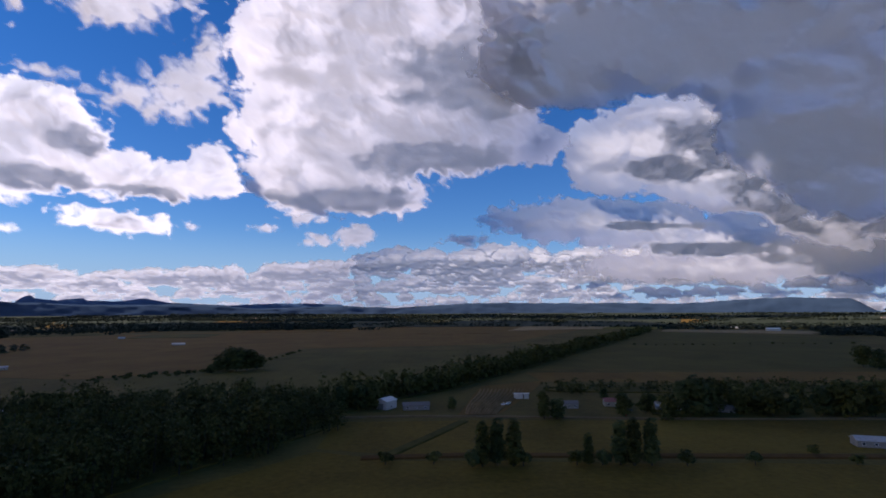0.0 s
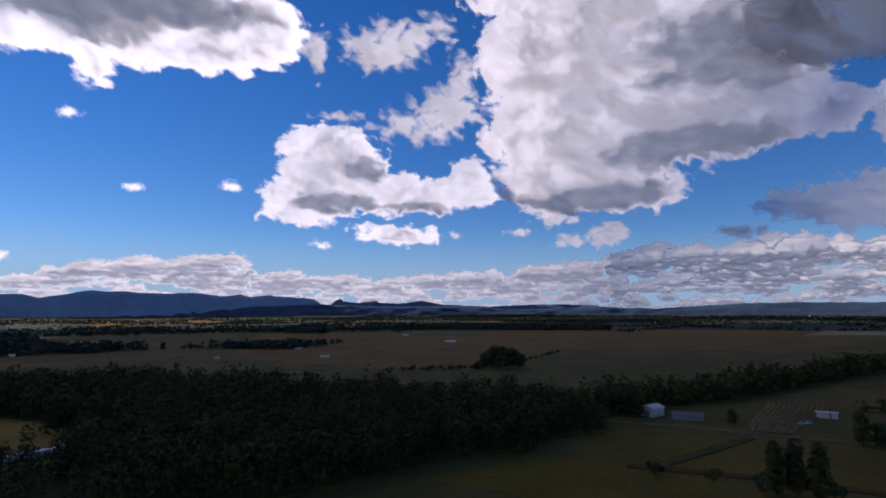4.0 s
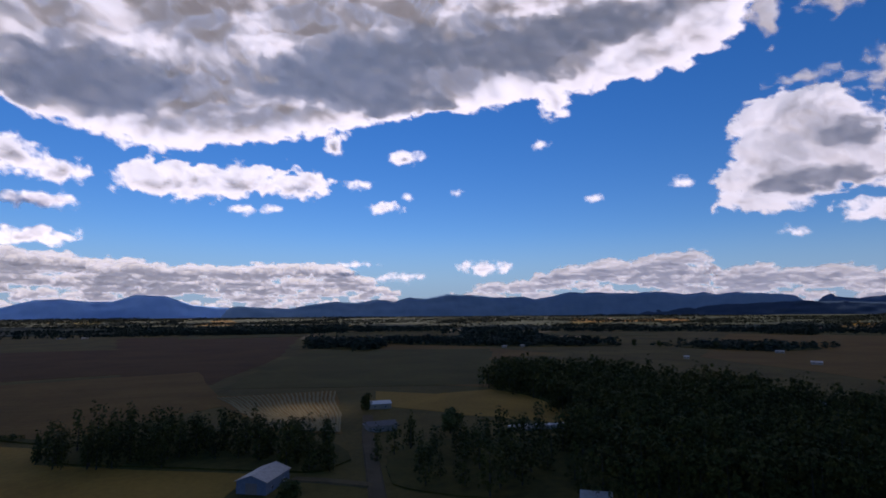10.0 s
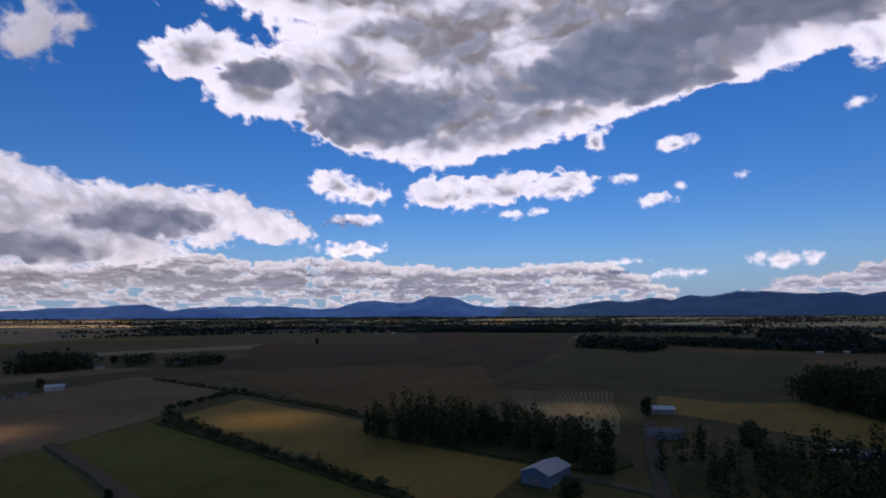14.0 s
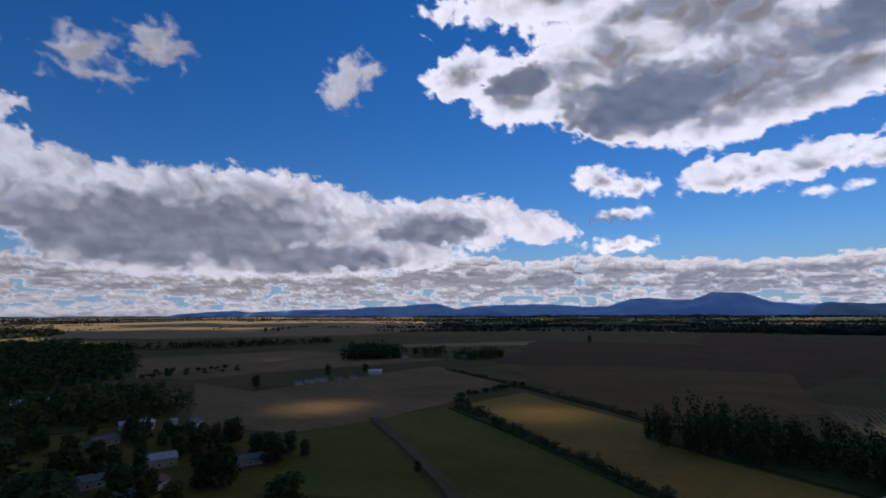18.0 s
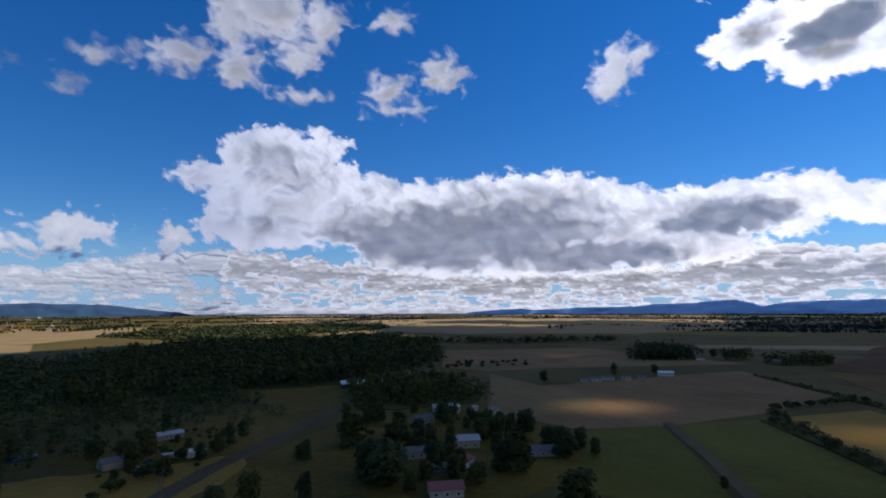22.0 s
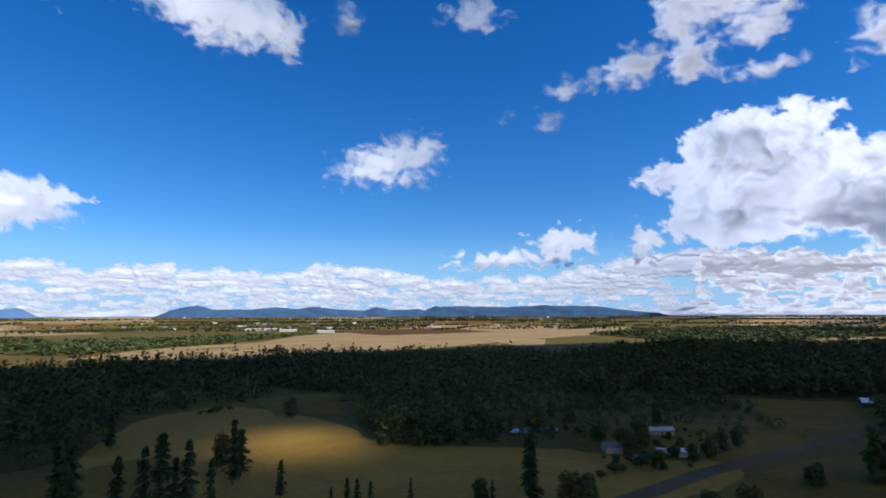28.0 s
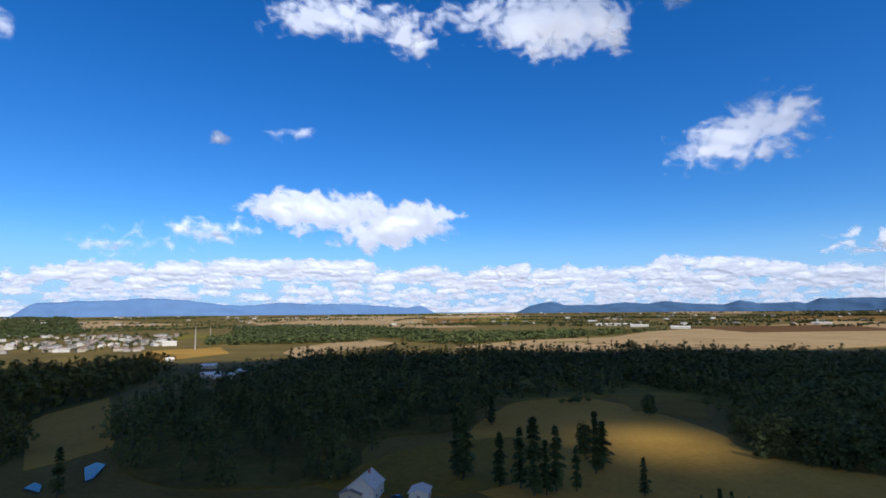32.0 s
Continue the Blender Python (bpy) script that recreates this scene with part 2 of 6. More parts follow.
# Far leaves in two copies: cloud shade and haze painted in, and sunlit.
FAR_SHADED = leaf("far_shaded_leaves", (0.016, 0.024, 0.018), (0.050, 0.062, 0.038))
FAR_SUNLIT = leaf("far_sunlit_leaves", (0.026, 0.036, 0.014), (0.095, 0.110, 0.036))
# Wooded ground, its colour darkened to imitate cloud shade.
WOODED_SHADE = land("shaded_wooded_plain", (0.022, 0.030, 0.018), (0.052, 0.060, 0.034), fine=0.05, coarse=0.006)
LEAF_MID = leaf("green_leaves", (0.022, 0.030, 0.009), (0.090, 0.098, 0.028))
LEAF_DRY = leaf("olive_leaves", (0.032, 0.030, 0.006), (0.106, 0.085, 0.019))
NEEDLE = leaf("needles", (0.017, 0.024, 0.009), (0.078, 0.089, 0.024))
BARK = solid("bark", (0.027, 0.020, 0.013), (0.063, 0.050, 0.036), 3.0, 0.9, bump=0.5)


# building helpers
def mesh_object(name, verts, faces, material, parent=None, smooth=False):
    me = bpy.data.meshes.new(name)
    me.from_pydata(verts, [], faces)
    if smooth:
        me.polygons.foreach_set("use_smooth", [True] * len(me.polygons))
    me.materials.append(material)
    ob = new(name, me)
    ob.parent = parent
    return ob


def perlin(x, y, seed=0):
    """Gradient noise over arrays, about -1 to 1."""
    rng = np.random.RandomState(seed)
    perm = np.concatenate([rng.permutation(256)] * 2)
    ang = rng.rand(256) * 2 * np.pi
    gx, gy = np.cos(ang), np.sin(ang)
    xi, yi = np.floor(x).astype(int), np.floor(y).astype(int)
    xf, yf = x - xi, y - yi
    xi, yi = xi & 255, yi & 255
    u, v = xf * xf * xf * (xf * (xf * 6 - 15) + 10), yf * yf * yf * (yf * (yf * 6 - 15) + 10)

    def g(ix, iy, fx, fy):
        h = perm[perm[ix & 255] + (iy & 255)]
        return gx[h] * fx + gy[h] * fy
    a = g(xi, yi, xf, yf) * (1 - u) + g(xi + 1, yi, xf - 1, yf) * u
    b = g(xi, yi + 1, xf, yf - 1) * (1 - u) + g(xi + 1, yi + 1, xf - 1, yf - 1) * u
    return 1.5 * (a * (1 - v) + b * v)


def fbm(x, y, octaves=4, seed=0, gain=0.5):
    s, k, f = 0.0, 1.0, 1.0
    for o in range(octaves):
        s, k, f = s + k * perlin(x * f + 13.7 * o, y * f - 7.3 * o, seed + o), k * gain, f * 2.03
    return s


def lie(x, y):
    """Height of the ground: level near by, rising gently towards the hills."""
    return 0.0236 * max(0.0, math.hypot(x, y) - 2600.0)


# clouds: heaps of vapour round the place, given by the azimuth, elevation and half sizes of their lobes in degrees
cloud_count = 0


def smooth_step(x, lo, hi):
    t = np.clip((x - lo) / (hi - lo), 0, 1)
    return t * t * (3 - 2 * t)


def billow(x, y, seed=0):
    """Soft domes crowded side by side, 0 to about 1."""
    rng = np.random.RandomState(seed)
    perm = np.concatenate([rng.permutation(256)] * 2)
    jx, jy, jr = rng.uniform(0.1, 0.9, 256), rng.uniform(0.1, 0.9, 256), rng.uniform(0.6, 1.0, 256)
    xi, yi = np.floor(x).astype(int), np.floor(y).astype(int)
    total = np.ones(np.shape(x))
    for ox in (-1, 0, 1):
        for oy in (-1, 0, 1):
            h = perm[perm[(xi + ox) & 255] + ((yi + oy) & 255)]
            d2 = (x - xi - ox - jx[h]) ** 2 + (y - yi - oy - jy[h]) ** 2
            total = total + np.exp(9 * jr[h] * np.exp(-1.9 * d2 / jr[h] ** 2)) - 1
    return np.log(total) / 9


def cloud_mesh(name, az, el, cover, body, radius, relief, material, label, cut=-0.45, under=None, dome=0.0, calm=0.25):
    """A body of vapour over a grid of directions, bulging towards the ground by its depth."""
    rows, cols = az.shape
    a, e = np.radians(az), np.radians(el)
    way = np.stack([-np.sin(a) * np.cos(e), np.cos(a) * np.cos(e), np.sin(e)], -1)
    P = way * (radius - relief)[:, :, None]
    nor = np.cross(np.gradient(P, axis=1), np.gradient(P, axis=0))
    nor /= np.linalg.norm(nor, axis=2)[:, :, None] + 1e-9
    nor *= -np.sign((nor * P).sum(2))[:, :, None]
    nor = nor - calm * way
    nor /= np.linalg.norm(nor, axis=2)[:, :, None]
    if under is not None:                              # shading normals turned from the sun to imitate shaded undersides
        sunward = np.array(direction(SUN_AZ, SUN_EL))
        away = -way - ((-way @ sunward) + 1.6)[:, :, None] * sunward + np.array([0.0, 0.0, -0.15])
        nor = nor * (1 - under)[:, :, None] + away * under[:, :, None]
        nor /= np.linalg.norm(nor, axis=2)[:, :, None] + 1e-9
        body = np.maximum(body, under) + under
    keep = cover > cut
    quad = keep[:-1, :-1] | keep[1:, :-1] | keep[:-1, 1:] | keep[1:, 1:]
    idx = np.arange(rows * cols).reshape(rows, cols)
    f = np.stack([idx[:-1, :-1], idx[:-1, 1:], idx[1:, 1:], idx[1:, :-1]], -1)[quad]
    used = np.unique(f)
    remap = np.zeros(rows * cols, int)
    remap[used] = np.arange(len(used))
    co = (way * (radius - dome)[:, :, None] + np.array([0, 0, 60.0])).reshape(-1, 3)[used]
    me = bpy.data.meshes.new(name)
    n = len(f)
    me.vertices.add(len(used))
    me.vertices.foreach_set("co", co.astype(np.float32).ravel())
    me.loops.add(4 * n)
    me.loops.foreach_set("vertex_index", remap[f].astype(np.int32).ravel())
    me.polygons.add(n)
    me.polygons.foreach_set("loop_start", np.arange(0, 4 * n, 4, dtype=np.int32))
    me.polygons.foreach_set("use_smooth", [True] * n)
    me.update(calc_edges=True)
    for key, val in (("cover", cover), ("body", body)):
        me.attributes.new(key, "FLOAT", "POINT").data.foreach_set("value", val.ravel()[used].astype(np.float32))
    me.attributes.new("heap", "FLOAT_VECTOR", "POINT").data.foreach_set("vector", nor.reshape(-1, 3)[used].astype(np.float32).ravel())
    me.materials.append(material)
    return tagged(new(name, me), label, "cloud", "clouds in the sky")


def cloud(label, lobes, step=0.16, radius=4450.0, ragged=0.55, depth=75.0, material=None, lean=None, gaps=(), grain=1.0, puff=1.0, bellies=(), belly=0.4, back=0.0, crisp=1.0):
    """A cumulus: lobes heaped with domes of ever smaller size above, flatter and greyer below."""
    global cloud_count
    cloud_count += 1
    L = np.array(lobes, float)
    mid = np.radians(L[:, 1].mean())
    pad, wide = 1.4, L[:, 2] / np.cos(np.radians(L[:, 1]))
    a0, a1 = (L[:, 0] - wide).min() - pad, (L[:, 0] + wide).max() + pad
    e0, e1 = (L[:, 1] - L[:, 3] - 0.25 * L[:, 2]).min() - pad, (L[:, 1] + L[:, 3] + 0.25 * L[:, 2]).max() + pad
    az, el = np.meshgrid(np.arange(a0, a1, step / np.cos(mid)), np.arange(max(e0, 0.3), e1, step))
    u, v = -az * np.cos(np.radians(el)), el
    base, high_up = np.full(az.shape, -9.0), np.zeros(az.shape)
    weight = np.full(az.shape, 1e-6)
    broad, blend = np.full(az.shape, -9.0), 0.35 * float(np.clip(np.sqrt(L[:, 2].max() * L[:, 3].max()), 0.5, 4))
    for la, le, w, h, tilt in L:
        c, s = math.cos(radians(tilt)), math.sin(radians(tilt))
        du, dv = -(az - la) * np.cos(np.radians(el)), el - le
        p, q = du * c + dv * s, -du * s + dv * c
        d = (1 - np.sqrt((p / w) ** 2 + (q / h) ** 2)) * min(w, h)
        pull = np.exp(np.clip(d, -6, 5) / 0.7)
        high_up, weight = high_up + pull * np.clip(q / h, -1.5, 1.5), weight + pull
        base = np.logaddexp(base / 0.6, d / 0.6) * 0.6
        broad = np.logaddexp(broad / blend, d / blend) * blend
    seed = 31 * cloud_count
    size = float(np.clip(np.sqrt(L[:, 2].max() * L[:, 3].max()), 0.5, 4))
    rag = ragged * min(1.0, 0.35 + 0.3 * size)
    u0, v0 = -(az - L[:, 0].mean()) * np.cos(mid), v
    warp = 0.22 * size * fbm(u0 / (1.4 * size), v0 / (1.2 * size), 3, seed + 5)
    high_up = high_up / weight
    lumpy = (0.3 + 0.7 * smooth_step(high_up, -0.7, 0.2)) * (0.55 + 0.45 * smooth_step(fbm(u0 / (1.6 * size), v0 / (1.3 * size), 2, seed + 9), -0.5, 0.4))
    edge, heap, big, s, k = np.zeros(az.shape), np.zeros(az.shape), None, max(0.55, 0.85 * size), 0
    while s > 0.2:
        b = billow((u0 + warp) / s + 7.7 * k, (v0 - 0.6 * warp) / (0.82 * s), seed + 3 + k)
        big = b if big is None else big
        heap = heap + s * (0.8 if k < 2 else 0.5) * b * (1.0 if k == 0 else lumpy)
        edge = edge + min(s, 1.3) * 0.75 * (b - 0.5) * (1.0 if k == 0 else lumpy)
        s, k = s * 0.5, k + 1
    cover = base + rag * crisp * edge * 1.2 + rag * (1.5 - 0.6 * crisp) * fbm((u0 + warp) / 1.5, (v0 - warp) / 1.1, 5, seed + 7, 0.42 + 0.12 * crisp)
    for la, le, w, h, tilt in gaps:
        du, dv = -(az - la) * math.cos(radians(le)), el - le
        cover = np.minimum(cover, (np.sqrt((du / w) ** 2 + (dv / h) ** 2) - 1) * min(w, h) * 2.5 + 0.22)
    under = np.zeros(az.shape)
    mottle = np.clip(fbm(u / 1.8, v / 1.1, 5, seed + 90, 0.6), -1.2, 0.8)
    tufts = billow((u0 + warp) / 1.5, (v0 - 0.5 * warp) / 1.15, seed + 41) + 0.5 * billow(u0 / 0.6, v0 / 0.5, seed + 43)
    # Imitated self-shadow: listed bellies, and the lower part of every larger lobe.
    for k, (la, le, w, h, tilt) in enumerate(list(bellies) + [tuple(q) for q in L if min(q[2], q[3]) > 0.55]):
        c, s = math.cos(radians(tilt)), math.sin(radians(tilt))
        du, dv = -(az - la) * np.cos(np.radians(el)), el - le
        p, q = (du * c + dv * s) / w, (-du * s + dv * c) / h
        named = k < len(bellies)
        d = 1 - np.sqrt(p ** 2 + q ** 2) if named else 0.62 - np.sqrt((p / 1.15) ** 2 + ((q + 0.36) / 0.75) ** 2)
        d = d + 0.2 * fbm(u / (0.8 * h + 0.7), v / (0.4 * h + 0.4), 4, seed + 50, 0.5) + (0.5 - big) * 0.45 + (0.75 - tufts) * 0.3
        under = np.maximum(under, smooth_step(d, -0.25 if named else -0.05, 0.3 if named else 0.7) * ((0.97 if named else belly) * (0.9 + 0.13 * mottle)))
    under = np.clip(under, 0, 1) * smooth_step(cover, 0.15, 0.7)
    tone = smooth_step(fbm((u0 + warp) / (1.5 * size + 0.4), (v0 - warp) / (0.8 * size + 0.3), 5, seed + 17, 0.55) + 0.5 * (big - 0.5), -0.75 * grain, 0.55)
    body = smooth_step(cover, 0.1, 1.3 + 0.4 * size) * (0.25 + 0.75 * tone)
    toward = direction(L[:, 0].mean(), L[:, 1].mean()).dot(direction(SUN_AZ, SUN_EL))
    material = material or (EVEN if abs(toward) < 0.4 else CLOUD)
    tip = (0.2 if toward > 0.2 else -0.25) if lean is None else lean
    rad = radius + back * 78 * el * radius / 4450
    mound = depth * 1.5 * np.sqrt(size) * (1 - np.exp(-np.logaddexp(0, broad / 0.3) * 0.3 / 0.8))
    relief = mound + 0.62 * depth * puff * heap + tip * (el - L[:, 1].mean()) * 75
    return cloud_mesh("cloud", az, el, cover, body, rad, relief, material, label, under=under, dome=0.05 * mound)


def cloud_bank(label, tops, base=-0.2, step=0.13, radius=4480.0, seed=5, end_shade=0.0, back=0.0):
    """Far rows of heaped clouds one behind the other, flat below and domed above; tops: azimuth and elevation of the skyline."""
    t = np.array(sorted(tops), float)
    az, el = np.meshgrid(np.arange(t[0, 0] - 1.5, t[-1, 0] + 1.5, step), np.arange(base, t[:, 1].max() + 1.2, step * 0.6))
    top = np.interp(az, t[:, 0], t[:, 1])
    u = -az
    cover = 0.3 - (el - 0.5) * 1.2 + 0.35 * fbm(u / 2.0, el / 0.3, 4, seed + 2)
    bulge, under = 8 * fbm(u / 1.0, el / 0.25, 3, seed + 4), np.full(az.shape, 0.2)
    rng = np.random.RandomState(seed)
    puffed, lit = [], t[:, 0].mean() > 185
    while len(puffed) < 7 * (t[-1, 0] - t[0, 0]):
        cu, y = -rng.uniform(t[0, 0] - 1, t[-1, 0] + 1), rng.uniform(0, 1) ** 1.3
        puffed.append((y * np.interp(-cu, t[:, 0], t[:, 1]) * 0.86, cu, rng.uniform(0.55, 1.5), rng.uniform(0.4, 1.15)))
    for foot, cu, kw, kh in sorted(puffed):
        w, h = kw * (0.45 + 0.4 * foot), kh * (0.46 + 0.3 * foot)
        h = min(h, 1.1 * float(np.interp(-cu, t[:, 0], t[:, 1])) - foot)
        cols = np.abs(u[0] - cu) < w + 0.5
        rows = (el[:, 0] > foot - 0.4) & (el[:, 0] < foot + h + 0.5)
        box_ = np.ix_(rows, cols)
        if not cols.any() or not rows.any():
            continue
        uu, ee, far = u[box_] - cu, el[box_] - foot, len(puffed) + 50 * cu
        lu = billow(uu / (0.5 * w) + far, ee / (0.55 * h), seed + 40) + 0.55 * billow(uu / (0.22 * w) + far, ee / (0.25 * h), seed + 60)
        r2 = (uu / w) ** 2 + (np.maximum(ee, 0) / h) ** 2
        c = np.minimum((1 - np.sqrt(r2)) * min(w, h) * 1.7, ee * 2.5 + 0.25) + 0.6 * min(w, h) * (lu - 0.7)
        old = cover[box_]
        front = smooth_step(c, -0.02, 0.22)
        dome = np.sqrt(np.clip(1.15 - r2, 0, 2)) * min(w, 2 * h) * 42 + 34 * min(w, h) * lu
        bulge[box_] = bulge[box_] * (1 - front) + dome * front
        # Puff bases get imitated self-shadow too, weaker on the sunlit side.
        under[box_] = under[box_] * (1 - front) + front * (0.34 if lit else 0.8) * (1 - smooth_step(ee / h + 0.45 * (lu - 0.75), 0.0, 0.55))
        cover[box_] = np.maximum(old, c)
    cover = cover + 0.14 * fbm(u / 0.9, el / 0.4, 4, seed + 71, 0.55)
    ends = np.minimum(az - t[0, 0], t[-1, 0] - az)
    cover = np.minimum(cover, ends * 1.0 + 0.3 + 0.9 * fbm(u / 1.5, el / 0.8, 4, seed + 81))
    body = smooth_step(cover, 0.0, 1.2) * smooth_step(fbm(u / 3.0, el / 0.5, 4, seed + 91, 0.55), -0.8, 0.6)
    rad = radius + back * np.clip(el, 0, 9)
    relief = bulge * (0.55 if lit else 1.0) - 0.25 * (el - 2.5) * 60
    # One end of the bank can be darkened, imitating a heavier cloud's shade.
    return cloud_mesh("cloud_bank", az, el, cover, body, rad, relief, BANK_LIT if lit else BANK, label, under=np.maximum(under, end_shade * smooth_step(-az, 8, 26)) * smooth_step(cover, 0.1, 0.6), calm=0.8 if lit else 0.5)


def shade(x, y, w, h):
    """The lobe of an overhead cloud whose shadow lies round the ground point x, y; half sizes in degrees."""
    s = direction(SUN_AZ, SUN_EL)
    p = Vector((x, y, -60))
    b = p.dot(s)
    q = p + s * (-b + math.sqrt(b * b + 4400 ** 2 - p.length_squared))
    return (math.degrees(math.atan2(-q.x, q.y)), math.degrees(math.asin(q.z / q.length)), w, h, 0)


big_grey = "broad grey-white cumulus cloud with a dark base"
cloud(big_grey, ((13.9, 26.4, 8.6, 5.7, 6), (1.4, 27.1, 14.4, 6.9, 0), (10.1, 19.0, 11.6, 6.0, 3), (-2.4, 18.7, 8.8, 4.3, -1), (13.6, 13.6, 7.1, 3.5, 3), (7.3, 12.4, 6.5, 2.3, 1), (-10.7, 17.5, 2.2, 2.0, -4), (9.1, 32.9, 12.5, 3.9, 4)), material=PALE, radius=3400.0, bellies=((1.4, 16.0, 8.9, 2.0, 0), (10.6, 11.7, 8.1, 1.5, 2), (-4.9, 24.3, 10.8, 3.8, -2), (-13.8, 27.9, 8.0, 6.1, -7)), belly=0.3, puff=0.6)
cloud("heavy dark grey cloud overhead", ((-22.5, 27.2, 15.8, 6.4, -10), (-34.7, 23.1, 10.0, 6.9, -15), (-13.6, 24.8, 9.2, 4.3, -6), (-28.1, 31.3, 18.0, 4.4, -14), (-41.1, 22.2, 5.1, 7.2, -18), (-14, 42, 14, 6, 0), (-30, 38, 10, 8, 0), (-33.5, 15.5, 6, 3.4, -10), (-38, 12, 6, 4.6, -8), (-40, 17, 5, 5, -15)), step=0.2, lean=0.4, material=DARK, radius=3300.0, puff=1.5, belly=0.55, bellies=((-24.4, 25.7, 14.0, 3.4, -9), (-36, 14.5, 7.0, 3.5, -12)))
cloud("grey cumulus cloud with a bright rim", ((-17.7, 15.8, 4.6, 4.2, -5), (-27.1, 16.1, 9.5, 5.5, -8), (-36.2, 15.6, 7.5, 5.7, -11), (-36.9, 8.6, 5.9, 3.4, -7), (-30.7, 11.9, 9.4, 2.8, -7)), lean=0.3, grain=0.7, puff=0.6, back=0.35, radius=4100.0, material=PALE, bellies=((-33.2, 15.2, 11.1, 4.0, -10), (-38.7, 12.2, 11.2, 7.0, -10), (-23.4, 13.9, 4.6, 1.4, -6)))
cloud("low layered grey-white cloud", ((-10.2, 9.5, 5.6, 1.7, -2), (-18.8, 9.0, 9.7, 2.4, -3), (-29.0, 6.8, 11.2, 2.4, -4), (-37.4, 5.2, 6.2, 2.7, -4), (-26.4, 4.2, 14.1, 1.6, -2)), material=PALE, bellies=((-37.4, 5.2, 5.8, 2.4, -4), (-25.5, 5.9, 7.9, 0.7, -3), (-21.5, 8.4, 6.3, 0.5, -4)), belly=0.25)
cloud("white cumulus cloud with a torn edge", ((38.9, 16.0, 5.4, 3.7, -1), (35.9, 13.2, 5.1, 2.7, -2), (43.3, 10.6, 2.9, 1.2, -0), (40.8, 12.4, 4.8, 2.7, -1), (29.6, 12.4, 4.9, 2.2, -3), (24.0, 14.3, 2.1, 2.3, -5), (22.4, 12.8, 1.9, 1.2, -5)), material=PALE, bellies=((38.5, 11.6, 4.8, 1.2, -1), (29.6, 11.0, 4.0, 0.9, -3), (35.5, 15.0, 2.6, 1.4, 0)))
cloud("torn white wisp of cloud", ((36.4, 20.3, 3.8, 0.6, -2), (30.8, 20.0, 3.4, 1.5, -4), (26.0, 21.5, 3.7, 2.5, -6), (24.6, 25.1, 1.6, 2.2, -8), (28.4, 19.2, 2.5, 1.1, -5)), material=WISP, crisp=0.4, puff=0.5, ragged=0.8)
cloud("thin torn grey-white cloud", ((33.7, 27.1, 4.2, 2.4, -4), (27.1, 29.5, 1.8, 1.5, -8), (40.7, 26.5, 1.7, 2.0, -1), (31.2, 28.4, 3.0, 1.7, -5)), material=WISP, crisp=0.4, puff=0.5, ragged=0.8)
over = ((128.1, 25.0, 4.3, 2.3, 15), (122.2, 22.9, 4.6, 3.0, 11), (113.5, 24.2, 10.4, 3.7, 7), (106.3, 21.0, 10.7, 4.5, 4), (100.1, 19.6, 7.6, 3.2, 1), (92.6, 22.4, 10.4, 4.2, -1), (81.3, 25.1, 10.8, 3.7, -6), (81.1, 29.3, 20.3, 4.0, -6), (67.1, 26.5, 9.0, 3.8, -13), (104.0, 28.2, 14.0, 4.2, 4), (92.5, 26.8, 14.4, 3.8, -1), (109.1, 32.8, 20.5, 2.9, 6))
over2 = ((102.6, 19.8, 6.1, 3.7, 14), (93.6, 21.1, 7.4, 3.6, 10), (85.8, 23.9, 9.2, 4.7, 8), (73.8, 26.1, 10.0, 4.8, 3), (61.1, 26.7, 9.6, 4.0, -2), (51.7, 27.1, 7.0, 3.9, -7), (46.3, 28.2, 4.3, 3.0, -10), (61.2, 21.8, 1.3, 1.8, -2), (80.2, 24.1, 5.1, 3.1, 17))
high = (shade(0, 0, 14, 10), shade(-600, 300, 14, 9), shade(-300, 1200, 12, 8), shade(0, 2000, 11, 8), shade(700, 900, 11, 8), shade(-1200, 900, 14, 8), shade(-200, -500, 10, 8),
        shade(*(194, -159), 9, 7), shade(*(62, -401), 9, 7), shade(*(-262, -345), 9, 6), shade(*(-311, -156), 9, 6), shade(*(-554, -217), 9, 5), shade(*(430, -137), 8, 6), shade(*(-8, -522), 8, 5))
bright = tuple(shade(-math.sin(radians(a)) * d, math.cos(radians(a)) * d, 6.0, 6.0) for a, d in ((190, 1700), (203, 1620), (216, 1540), (229, 1460), (242, 1420), (255, 1400), (268, 1400), (281, 1400), (222, 2300), (250, 2300)))
holes = bright + tuple(shade(-math.sin(radians(a)) * 4300, math.cos(radians(a)) * 4300, 4.0, 4.0) for a in range(188, 287, 7)) + (shade(*(-345, 8), 0.35, 0.14), shade(*(-215, -289), 0.36, 0.2), shade(*(-403, -628), 0.3, 0.1), shade(*(180, -196), 0.42, 0.22), shade(*(-287, -163), 0.3, 0.1), shade(*(-311, 299), 0.5, 0.15))
cloud("vast grey cloud with brilliant white edges against the sun", over + over2 + high, step=0.22, gaps=holes, depth=60, grain=1.3, belly=0.25, bellies=((108.7, 20.8, 8.3, 2.9, 5), (83.8, 23.7, 11.1, 2.6, -5), (67.1, 27.0, 8.5, 1.9, -13), (82.8, 25.7, 13.5, 2.8, 14), (59.8, 28.1, 10.8, 2.1, 4), (121.7, 24.0, 3.3, 1.5, 11)))
cloud("long low white cloud with grey centre", ((102.9, 13.0, 3.3, 1.7, 9), (95.6, 13.3, 4.5, 1.5, 7), (89.1, 13.5, 3.3, 1.4, 5), (99.2, 13.1, 3.4, 1.3, 8)))
small = "small bright white cloud"
